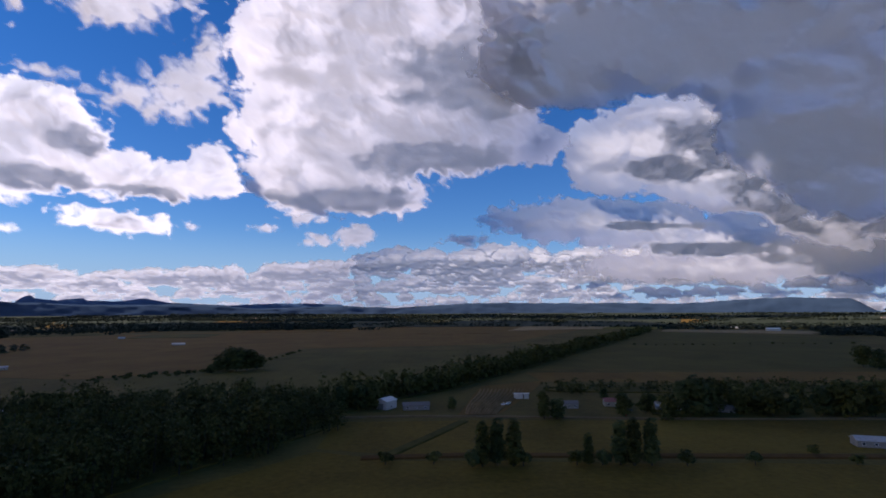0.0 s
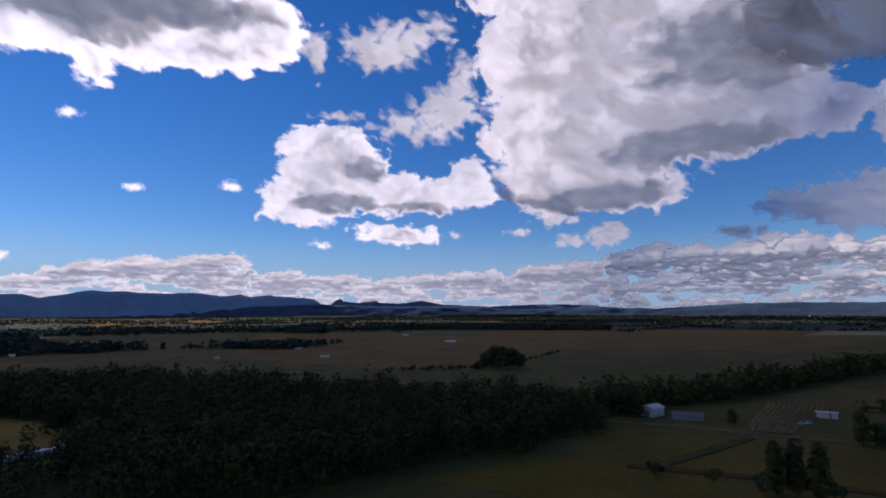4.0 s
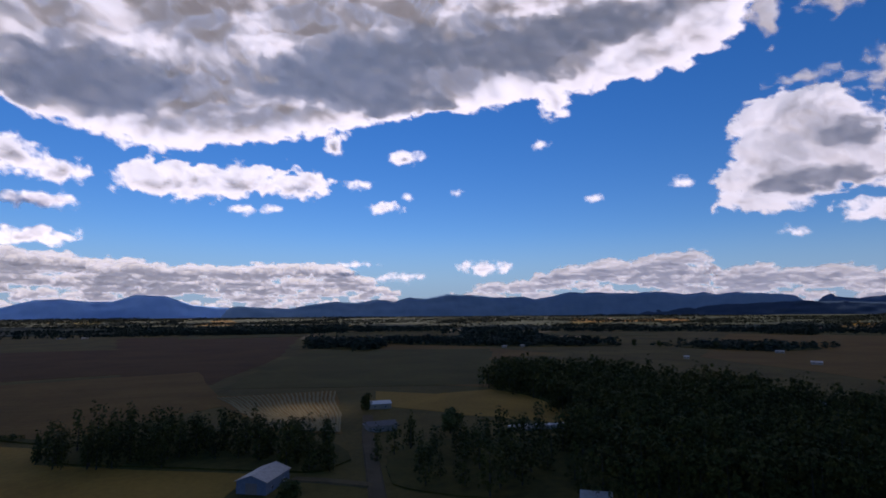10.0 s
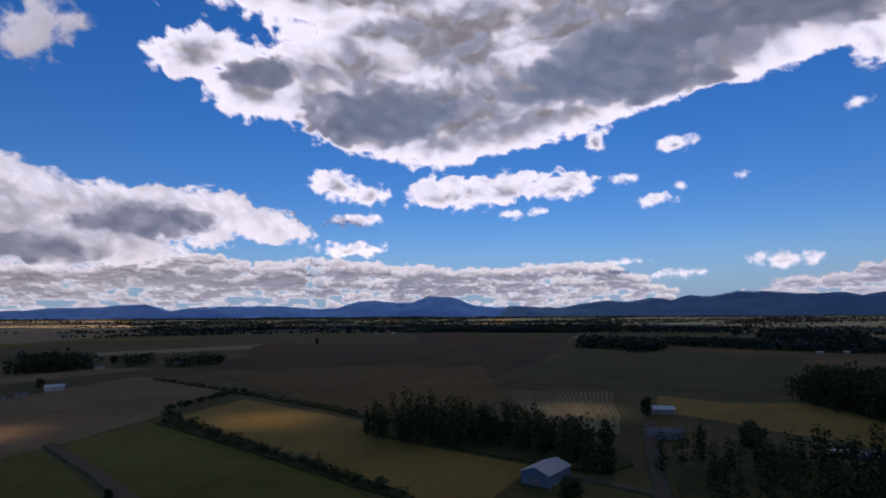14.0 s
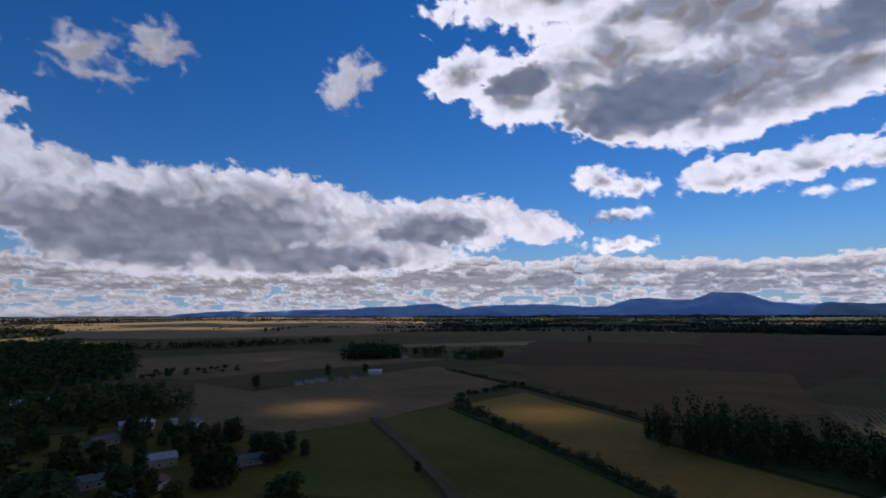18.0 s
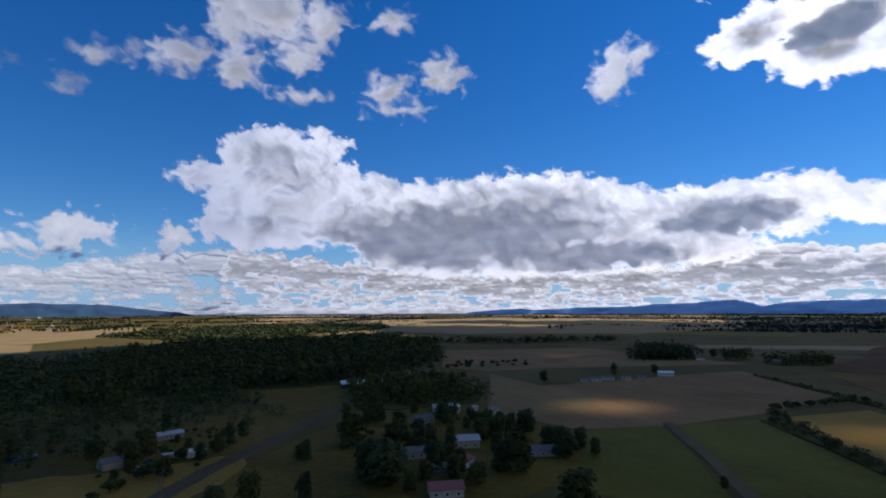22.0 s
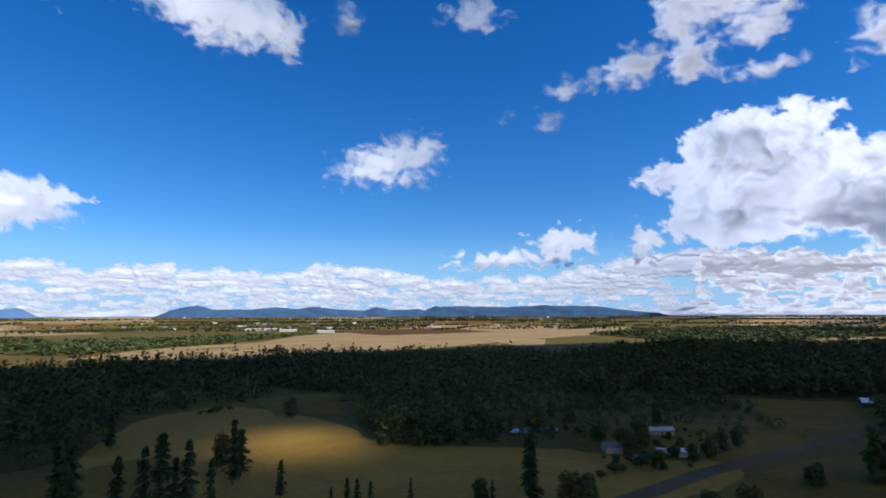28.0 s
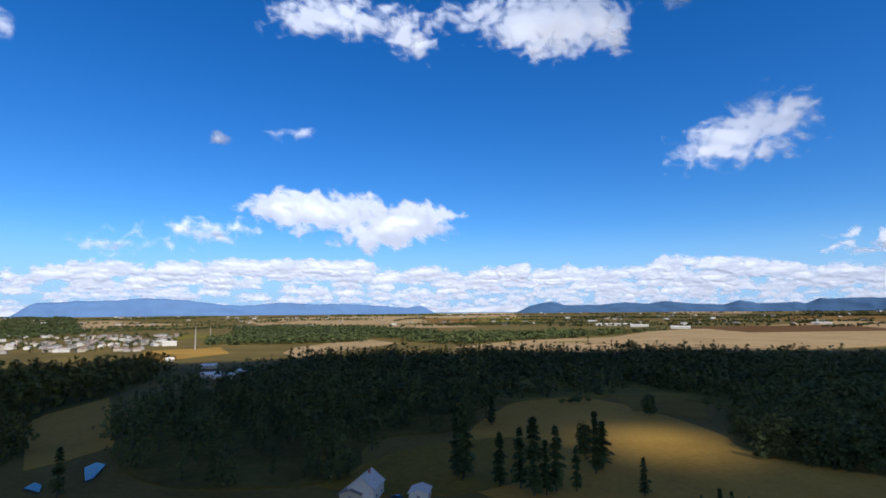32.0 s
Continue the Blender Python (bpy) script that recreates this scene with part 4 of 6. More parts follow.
far_field_rng = random.Random(21)
for k in range(70):
    az = radians(far_field_rng.uniform(-42, 285))
    d = 1 / far_field_rng.uniform(1 / 4100, 1 / 1500)
    c = Vector((-math.sin(az) * d, math.cos(az) * d))
    turn = far_field_rng.choice((0.2, 0.2, 0.5, az))
    u = Vector((math.cos(turn), math.sin(turn))) * far_field_rng.uniform(0.05, 0.13) * d
    v = Vector((-math.sin(turn), math.cos(turn))) * far_field_rng.uniform(0.04, 0.11) * d
    kind, text = far_field_rng.choice(((STRAW, "far pale stubble field"), (STRAW, "far pale stubble field"), (BROWN, "far brown field"), (BROWN, "far brown field"), (GREY_GREEN, "far grey-green field"), (GREEN, "far olive-green field")))
    # Sunward fields mostly go grey-green, a darker colour imitating cloud shade.
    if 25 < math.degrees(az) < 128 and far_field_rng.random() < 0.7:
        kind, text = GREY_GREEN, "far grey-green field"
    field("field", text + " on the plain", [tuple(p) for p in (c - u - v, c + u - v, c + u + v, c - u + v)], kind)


# roads and tracks
def lane(name, label, pts, width, material, rise=0.62):
    """A strip along a line, with a slight camber and shoulders down to the ground."""
    P = [Vector((x, y, 0)) for x, y in pts]
    fine = []
    for a, b in zip(P, P[1:]):
        k = max(1, int((b - a).length / 25))
        fine += [a.lerp(b, i / k) for i in range(k)]
    fine.append(P[-1])
    verts, faces = [], []
    for i, p in enumerate(fine):
        d = (fine[min(i + 1, len(fine) - 1)] - fine[max(i - 1, 0)]).normalized()
        side = Vector((-d.y, d.x, 0))
        for off, z in ((-0.62, 0.0), (-0.5, rise), (0, rise + 0.06), (0.5, rise), (0.62, 0.0)):
            q = p + side * off * width
            verts.append((q.x, q.y, z))
    for i in range(len(fine) - 1):
        for k in range(4):
            faces.append((i * 5 + k, i * 5 + k + 1, i * 5 + k + 6, i * 5 + k + 5))
    ob = mesh_object(name, verts, faces, material)
    return tagged(ob, label, "road", kind="structure")


lane("road", "grey two-lane country road", [(47, -158), (35, -181), (12, -230), (-14, -274), (-55, -340), (-115, -437), (-203, -586), (-273, -756), (-352, -1011)], 6.6, ASPHALT)
lane("road", "straight gravel farm track between green fields", [(-136, -108), (-150, -127), (-179, -173), (-215, -236)], 5.0, GRAVEL)
lane("road", "pale gravel driveway of a farm", [(-59, 311), (-21, 314), (15, 313), (114, 304), (242, 301)], 4, GRAVEL)
lane("road", "narrow lane between trees", [(-177, 30), (-214, 34), (-261, 39), (-325, 48)], 5, ASPHALT)
lane("road", "gravel drive to the metal barn", [(-211, 4), (-206, 14), (-195, 31)], 4, GRAVEL)
lane("road", "brown farm track across the field", [(-34, 227), (11, 231), (180, 225)], 5, SOIL)
lane("road", "grassy track across the field", [(-23, 232), (-7, 263), (11, 300)], 5, FOREST_FLOOR)


# trees
def leaves(rng, lobes, n, size, droop=0.0):
    """Quads of leaf clumps through ellipsoid lobes; lobes: (x, y, z, rx, ry, rz)."""
    L = np.array(lobes, float)
    vol = L[:, 3] * L[:, 4] * L[:, 5]
    pick = rng.choice(len(L), n, p=vol / vol.sum())
    d = rng.normal(size=(n, 3))
    d /= np.linalg.norm(d, axis=1)[:, None]
    rad = rng.uniform(0.45, 1.08, n) ** 0.6
    c = L[pick, :3] + d * L[pick, 3:] * rad[:, None]
    nor = d + rng.normal(size=(n, 3)) * 0.38 + np.array([0, 0, 0.45])
    nor /= np.linalg.norm(nor, axis=1)[:, None]
    t = np.cross(nor, rng.normal(size=(n, 3)))
    t /= np.linalg.norm(t, axis=1)[:, None]
    b = np.cross(nor, t)
    s = (size * rng.uniform(0.55, 1.35, n))[:, None]
    q = np.stack([c - t * s - b * s * 0.7, c + t * s * 0.8 - b * s, c + t * s + b * s * 0.75 + nor * s * 0.3, c - t * s * 0.75 + b * s], 1)
    if droop:
        q[:, :, 2] -= droop * np.linalg.norm(q[:, :, :2], axis=2) * 0.3
    return q


def broad_lobes(rng, h, w, k):
    lobes = [(0, 0, h * 0.62, w * 0.55, w * 0.55, h * 0.3)]
    for i in range(k):
        a = rng.uniform(0, 2 * np.pi)
        rr = rng.uniform(0.25, 0.62) * w
        s = rng.uniform(0.28, 0.45)
        lobes.append((rr * np.cos(a), rr * np.sin(a), h * rng.uniform(0.38, 0.85), w * s, w * s, h * s * 0.42))
    return lobes


def fir_quads(rng, h, w, n):
    """Boughs of uneven length in whorls, drooping at their ends, with gaps between them and a thin leader."""
    m, each = 12, 5
    wz = np.linspace(0.16, 0.96, m) + rng.uniform(-0.03, 0.03, m)
    length = w * (1.02 - wz[:, None]) ** 0.62 * np.clip(0.55 + 1.6 * wz[:, None], 0, 1) * rng.uniform(0.35, 1.1, (m, each))
    length[rng.uniform(size=(m, each)) < 0.16] *= 0.25
    turn = np.arange(each) * 2 * np.pi / each + rng.uniform(0, 6.28, (m, 1)) + rng.uniform(-0.5, 0.5, (m, each))
    i, j, f = rng.randint(0, m, n), rng.randint(0, each, n), rng.uniform(0.12, 1.0, n)
    a, reach = turn[i, j] + rng.normal(size=n) * 0.16, length[i, j] * f
    z = h * (wz[i] + rng.normal(size=n) * 0.012) - 0.3 * reach * f
    top = n // 14
    z[:top], reach[:top] = h * rng.uniform(0.9, 1.0, top), 0.05 * w * rng.uniform(0, 1, top)
    out = np.stack([np.cos(a), np.sin(a), np.zeros(n)], 1)
    side = np.stack([-np.sin(a), np.cos(a), rng.normal(size=n) * 0.35], 1)
    c = out * reach[:, None]
    c[:, 2] = z
    s = (0.036 * h * rng.uniform(0.6, 1.4, n) * (25 / max(n, 25) if n < 60 else 1.0))[:, None] * (1.0 if n >= 60 else 2.2)
    tip = out * s * 1.3 + np.array([0, 0, -1]) * s * rng.uniform(0.1, 0.9, n)[:, None]
    return np.stack([c - side * s * 0.7 - tip * 0.6, c + side * s * 0.8 - tip * 0.5, c + side * s * 0.6 + tip * 0.7, c - side * s * 0.7 + tip * 0.6], 1)


def quads_mesh(name, q, material):
    n = len(q)
    me = bpy.data.meshes.new(name)
    me.vertices.add(4 * n)
    me.vertices.foreach_set("co", q.reshape(-1).astype(np.float32))
    me.loops.add(4 * n)
    me.loops.foreach_set("vertex_index", np.arange(4 * n, dtype=np.int32))
    me.polygons.add(n)
    me.polygons.foreach_set("loop_start", np.arange(0, 4 * n, 4, dtype=np.int32))
    me.update(calc_edges=True)
    me.materials.append(material)
    return me


def tube(pts, radii, sides=6):
    verts, faces = [], []
    for p, q in zip(pts, radii):
        for k in range(sides):
            a = 2 * math.pi * k / sides
            verts.append((p[0] + q * math.cos(a), p[1] + q * math.sin(a), p[2]))
    for i in range(len(pts) - 1):
        for k in range(sides):
            faces.append((i * sides + k, i * sides + (k + 1) % sides, (i + 1) * sides + (k + 1) % sides, (i + 1) * sides + k))
    return verts, faces


def trunk_mesh(rng, h, r, limbs=5, spread=0.25):
    v, f = tube([(0, 0, -0.4), (0.02 * h, 0, h * 0.3), (0, 0.02 * h, h * 0.6), (0.01 * h, 0, h * 0.92)], [r, r * 0.75, r * 0.45, r * 0.08])
    for i in range(limbs):
        a, z = rng.uniform(0, 6.28), h * rng.uniform(0.28, 0.6)
        e = spread * h * rng.uniform(0.6, 1.1)
        lv, lf = tube([(0, 0, z), (0.5 * e * math.cos(a), 0.5 * e * math.sin(a), z + 0.35 * e), (e * math.cos(a), e * math.sin(a), z + 0.9 * e)], [r * 0.4, r * 0.28, r * 0.06], 5)
        f += [tuple(i + len(v) for i in face) for face in lf]
        v += lv
    return v, f


LIBRARY = {}


def tree_kind(kind, seed, h, quads, material, limbs=5, spread=0.25, trunk_r=0.3):
    """The first tree of a kind, unit height 10 m or as given; it is used as a pattern for all others."""
    rng = np.random.RandomState(seed)
    v, f = trunk_mesh(rng, h, trunk_r, limbs, spread)
    trunk = bpy.data.meshes.new("trunk")
    trunk.from_pydata(v, [], f)
    trunk.materials.append(BARK)
    LIBRARY.setdefault(kind, []).append((h, trunk, quads_mesh("crown", quads(rng), material)))


for i in range(4):
    tree_kind("broad", 10 + i, 15, lambda g: leaves(g, broad_lobes(g, 15, 6.5, 8) + [(2.2 * math.cos(q), 2.2 * math.sin(q), 3.9, 2.7, 2.7, 2.6) for q in (0.3, 1.9, 3.4, 5.0)], 620, 0.7), LEAF_MID if i % 2 else LEAF_DARK)
for i in range(3):
    tree_kind("poplar", 30 + i, 20, lambda g: leaves(g, [(g.uniform(-.6, .6), g.uniform(-.6, .6), z, 2.6 - 0.05 * z, 2.6 - 0.05 * z, 3.2) for z in np.linspace(4, 17.5, 8)], 480, 0.7), LEAF_MID if i else LEAF_DARK, 4, 0.12)
for i in range(4):
    tree_kind("fir", 50 + i, 22, lambda g: fir_quads(g, 22, 4.6, 900), NEEDLE, 3, 0.08, 0.35)
for i in range(3):
    tree_kind("bush", 70 + i, 4, lambda g: leaves(g, broad_lobes(g, 3.6, 2.2, 5), 130, 0.42), LEAF_DARK if i else LEAF_MID, 3, 0.3, 0.12)
TREE_TAGS = {"broad": ("broadleaf_tree", "broad-crowned dark green tree standing in farmland", "tree"), "poplar": ("poplar_tree", "slender upright dark green poplar beside a field", "tree"),
             "fir": ("conifer_tree", "tall dark conifer with drooping boughs", "tree"), "bush": ("bush", "low rounded dark green bush along a field edge", "bush")}
tree_rng = random.Random(4)


def tree(kind, x, y, height, width=1.0, label=""):
    h, trunk, crown = tree_rng.choice(LIBRARY[kind])
    name, text, cat = TREE_TAGS[kind]
    ob = tagged(new(name), label or text, cat, cat + " scattered over the fields")
    k = height / h
    for part_name, me in (("trunk", trunk), ("crown", crown)):
        new(part_name, me).parent = ob
    ob.matrix_world = pose(x, y, 0, 0, 0, tree_rng.uniform(0, 360)) @ Matrix.Diagonal((k * width, k * width, k, 1))
    return ob


def inside(px, py, poly):
    res = np.zeros(len(px), bool)
    for (x0, y0), (x1, y1) in zip(poly, poly[1:] + poly[:1]):
        hit = ((y0 > py) != (y1 > py)) & (px < (x1 - x0) * (py - y0) / (y1 - y0 + 1e-9) + x0)
        res ^= hit
    return res


wood_count = 0


def wood(label, poly, spacing, low, high, material, quads=60, size=1.0, conifer=0.0, slim=0.5, density=1.0, floor=True, trunks=True, open_from=0.16, fray=16.0):
    """A stand of many trees inside an outline; no two heights alike."""
    global wood_count
    wood_count += 1
    rng = np.random.RandomState(100 + wood_count)
    P = np.array(poly, float)
    gx, gy = np.meshgrid(np.arange(P[:, 0].min(), P[:, 0].max() + 1, spacing), np.arange(P[:, 1].min(), P[:, 1].max() + 1, spacing))
    gx = gx.ravel() + rng.uniform(-0.48, 0.48, gx.size) * spacing
    gy = gy.ravel() + rng.uniform(-0.48, 0.48, gy.size) * spacing
    keep = inside(gx + fray * fbm(gx / 50, gy / 50, 3, wood_count + 60), gy + fray * fbm(gx / 50, gy / 50, 3, wood_count + 70), poly) & (rng.uniform(size=gx.size) < density)
    for text, kind, corners in CLEARINGS:
        keep &= ~inside(gx, gy, corners)
    gx, gy = gx[keep], gy[keep]
    clump = 0.5 + 0.5 * np.clip(fbm(gx / 45, gy / 45, 3, wood_count), -1, 1)
    open_ = clump > open_from
    gx, gy, clump = gx[open_], gy[open_], clump[open_]
    hs = low + (high - low) * np.clip(0.1 + 0.65 * clump + rng.normal(size=gx.size) * 0.28, -0.2, 1.3)
    dist = np.hypot(gx, gy)
    some = rng.uniform(size=gx.size) < np.clip(650 / np.maximum(dist, 1), 0.12, 1) ** 1.1
    gx, gy, hs, dist = gx[some], gy[some], hs[some], dist[some]
    levels = []
    quads = int(quads * 0.85)
    for count_, big in ((int(quads * 1.2), 0.86), (max(16, int(quads * 0.45)), 1.35), (13, 2.2)):
        patterns, firs = [], []
        for k in range(6):
            w = slim * 10
            patterns.append(leaves(rng, broad_lobes(rng, 10, w, 5) + [(0.3 * w * math.cos(q), 0.3 * w * math.sin(q), 2.6, 0.42 * w, 0.42 * w, 1.7) for q in (0.4, 2.6, 4.6)] if k % 3 else [(rng.uniform(-.5, .5), rng.uniform(-.5, .5), z, w * 0.55 * (1.15 - z / 13), w * 0.55 * (1.15 - z / 13), 1.7) for z in np.linspace(1.6, 9.3, 7)], count_, size * 0.62 * big))
            firs.append(fir_quads(rng, 10, 2.3 * min(big, 1.3), count_))
        levels.append((patterns, firs))
    bits, stems = [], []
    for x, y, h, d in zip(gx, gy, hs, dist):
        fir = rng.uniform() < conifer
        level = levels[0 if d < 370 else 1 if d < 900 else 2]
        q = level[1 if fir else 0][rng.randint(6)]
        k, a = h / 10 * (1.12 if fir else 1.0), rng.uniform(0, 6.28)
        c, s = math.cos(a), math.sin(a)
        kw = k ** 0.6 * rng.uniform(0.85, 1.3) * 1.15 * (1.0 if d < 900 else 1.35)
        m = np.array([[c * kw, s * kw, 0], [-s * kw, c * kw, 0], [0, 0, k]])
        bits.append(q @ m + np.array([x, y, lie(x, y)]))
        if d < 700:
            stems.append((x, y, h))
    ob = tagged(new("woodland"), label, "woodland", kind="stuff")
    crown = new("crowns", quads_mesh("crowns", np.concatenate(bits), material))
    crown.parent = ob
    crown["kind"] = "stuff"
    if trunks and stems:
        v, f = [], []
        for x, y, h in stems:
            n = len(v)
            w = 0.018 * h
            v += [(x - w, y - w, -0.3), (x + w, y - w, -0.3), (x, y + w, -0.3), (x, y, h * 0.8)]
            f += [(n, n + 1, n + 3), (n + 1, n + 2, n + 3), (n + 2, n, n + 3)]
        t = mesh_object("trunks", v, f, BARK, ob)
        t["kind"] = "stuff"
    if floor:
        # Undergrowth sheet whose dark colour also stands for shade below the crowns.
        field("undergrowth", "dark undergrowth beneath the trees, shade in its colour", list(poly), FOREST_FLOOR if open_from < 0.2 else SCRUB, 0.3, 0.05 if fray > 5 else 0.012, fray > 5)
    return ob


def belt(label, pts, width, spacing, low, high, material, **kw):
    """A row of trees along a line."""
    P = [Vector((x, y)) for x, y in pts]
    left, right = [], []
    for i, p in enumerate(P):
        d = (P[min(i + 1, len(P) - 1)] - P[max(i - 1, 0)]).normalized()
        left.append(tuple(p + Vector((-d.y, d.x)) * width / 2))
        right.append(tuple(p - Vector((-d.y, d.x)) * width / 2))
    return wood(label, left + right[::-1], spacing, low, high, material, fray=0.08 * width, **kw)


wood("dense dark deciduous wood on the creek", [(-414, 163), (-486, 196), (-434, 279), (-300, 305), (-194, 315), (-125, 321), (-74, 329), (-51, 295), (-89, 225), (-117, 166), (-141, 117), (-157, 94), (-239, 149), (-337, 176)], 7, 13, 25, LEAF_DARK, 190, 0.6)
wood("row of thin riverside trees", [(-311, -87), (-285, -14), (-264, 28), (-211, 27), (-259, -72)], 8, 12, 21, LEAF_DARK, 150, 0.6, slim=0.3, density=0.75)
wood("thin riverside trees around a farmyard", [(-206, 38), (-247, 45), (-255, 90), (-231, 140), (-149, 102), (-186, 38)], 9, 10, 20, LEAF_DARK, 150, 0.6, slim=0.34, density=0.7)
belt("long diagonal row of tall dark trees", [(-67, 332), (-41, 378), (-6, 419), (66, 549), (197, 799), (576, 1514)], 22, 6, 13, 21, LEAF_DARK, quads=80)
wood("copse of slender trees beside a gold field", [(-264, -97), (-296, -96), (-269, -19), (-250, 23), (-213, 21), (-227, -12), (-248, -59)], 7, 10, 19, LEAF_DARK, 160, 0.6, slim=0.3, density=0.8)
wood("dark dense mixed forest", [(294, -296), (567, -565), (398, -673), (207, -789), (100, -1087), (-351, -1358), (-273, -775), (-189, -549), (-84, -480), (-5, -442), (83, -423), (134, -345), (184, -314)], 9.5, 8, 19, LEAF_MID, 60, 1.0, conifer=0.25, open_from=0.3)
wood("clump of round trees at the meadow's edge", [(178, -238), (139, -215), (119, -222), (95, -245), (105, -287), (140, -308), (170, -291), (189, -272)], 8, 9, 16, LEAF_MID, 120, 0.9, conifer=0.05, floor=False)
wood("scattered trees and scrub along the creek", [(95, -247), (128, -330), (62, -401), (-46, -405), (-10, -327), (44, -285)], 11, 5, 12, LEAF_MID, 80, 0.9, density=0.55, floor=False)
wood("dark dense mixed forest", [(475, -26), (697, -149), (662, -273), (661, -364), (501, -537), (370, -568), (238, -364), (302, -247), (303, -183), (284, -150), (246, -86), (276, -17)], 9, 8, 20, LEAF_MID, 70, 0.9, conifer=0.3, density=0.9, open_from=0.3)
wood("mixed trees and scrub between forest and creek", [(334, -239), (316, -317), (183, -414), (67, -460), (-0, -456), (-17, -398), (24, -340), (64, -307), (102, -270), (126, -221), (168, -235), (229, -271), (281, -260)], 8.5, 3, 12, LEAF_MID, 80, 1.0, density=0.7, conifer=0.06, open_from=0.36, floor=False)
wood("riverside thicket of round trees", [(171, -222), (143, -202), (115, -217), (108, -245), (113, -308), (202, -308)], 9, 7, 15, LEAF_MID, 100, 0.9, density=0.85, floor=False)
wood("grove of dark conifers and oaks", [(225, 15), (329, 31), (484, 5), (435, -82), (365, -149), (274, -161), (242, -129), (255, -81), (192, -61), (199, -22)], 9, 13, 25, LEAF_MID, 180, 0.6, conifer=0.5, density=0.5)
wood("dark wood beyond the clearing", [(283, 81), (578, 171), (655, 84), (669, 3), (470, 39), (424, 60), (387, 78), (266, 56)], 9, 13, 21, LEAF_DARK, 70, 1.0, conifer=0.2)
belt("hedge of bushes along a field", [(-293, -236), (-251, -174), (-219, -121), (-199, -88), (-179, -52)], 4.5, 3.6, 2.2, 5.0, LEAF_MID, quads=44, size=1.6, density=0.6, slim=0.55, trunks=False)
belt("low dark hedge", [(-447, -374), (-389, -257), (-361, -205), (-327, -142), (-296, -96)], 5, 3.0, 1.6, 4.0, LEAF_DARK, quads=44, size=1.6, density=0.6, slim=0.55, trunks=False)
belt("line of hedge bushes", [(-269, -222), (-241, -166), (-207, -107), (-176, -49)], 4.5, 4.2, 2.2, 5.5, LEAF_DARK, quads=44, size=1.6, density=0.55, slim=0.55, trunks=False)
belt("dark belt of trees across the plain", [(-254, -992), (-350, -1018), (-510, -940), (-727, -931)], 30, 8, 10, 17, LEAF_DARK, quads=40)
wood("dark grove round a farm", [(-454, -553), (-549, -648), (-590, -596), (-510, -510)], 7, 12, 20, LEAF_DARK, 60)
wood("dark grove in the fields", [(-550, -506), (-612, -558), (-637, -543), (-578, -490)], 7, 10, 15, LEAF_DARK, 60)
wood("dark grove in the fields", [(-544, -445), (-608, -492), (-687, -467), (-607, -409)], 7, 9, 14, LEAF_DARK, 60, density=0.8)
wood("dark woods on the flat by the road", [(127, -526), (154, -745), (52, -1009), (-326, -948), (-218, -603), (-80, -451), (-7, -451), (49, -405), (89, -373)], 10, 13, 21, LEAF_DARK, 55, 1.1, conifer=0.15)
wood("shade trees behind the farmyard", [(-69, -330), (-94, -435), (-158, -492), (-168, -394), (-154, -336), (-113, -327)], 9, 10, 17, LEAF_DARK, 90, density=0.85)
wood("trees round a farmstead", [(114, 304), (131, 338), (175, 357), (225, 343), (286, 354), (242, 301)], 9, 8, 17, LEAF_DARK, 100, density=0.6)
wood("dark hedge and trees behind a yard", [(72, 399), (78, 428), (187, 434), (343, 422), (317, 391)], 7, 5, 10, LEAF_DARK, 60, density=0.8)

# far woods: strips of trees over the plain, out to the hills
far_rng = random.Random(12)


def far_strips(label, az0, az1, count, near, far, material):
    polys = []
    for i in range(count):
        d = 1.0 / far_rng.uniform(1.0 / far, 1.0 / near)
        a = radians(far_rng.uniform(az0, az1))
        c = Vector((-math.sin(a) * d, math.cos(a) * d))
        turn = a + radians(far_rng.choice((0, 0, 0, 15, -20, 70)))
        u = Vector((math.cos(turn), math.sin(turn))) * far_rng.uniform(60, 0.16 * d)
        v = Vector((-math.sin(turn), math.cos(turn))) * far_rng.uniform(8, 0.010 * d)
        polys.append((c, u, v))
    rng = np.random.RandomState(count)
    bits = []
    patterns = [leaves(rng, broad_lobes(rng, 10, 5.5, 3), 14, 2.0) for k in range(6)]
    for c, u, v in polys:
        n = int(min(260, max(14, u.length * v.length * 4 / 260)))
        for k in range(n):
            p = c + u * far_rng.uniform(-1, 1) + v * far_rng.uniform(-1, 1)
            bits.append(patterns[k % 6] * far_rng.uniform(0.6, 1.25) + np.array([p.x, p.y, lie(p.x, p.y)]))
    ob = tagged(new("far_woods"), label, "woodland", kind="stuff")
    t = new("crowns", quads_mesh("crowns", np.concatenate(bits), material))
    t.parent = ob
    t["kind"] = "stuff"


far_strips("dark strips of woodland across the far plain", -45, 60, 70, 1900, 3950, FAR_SHADED)
far_strips("dark strips of woodland below the hills", 20, 130, 260, 1700, 4150, FAR_SHADED)
far_strips("dark woods at the foot of the hills", -45, 125, 90, 2900, 4150, FAR_SHADED)
far_strips("scattered tree rows over the stubble plain", 115, 180, 45, 2200, 4200, FAR_SHADED)
far_strips("tree rows and copses beyond the golden fields", 170, 285, 105, 2000, 4200, FAR_SUNLIT)

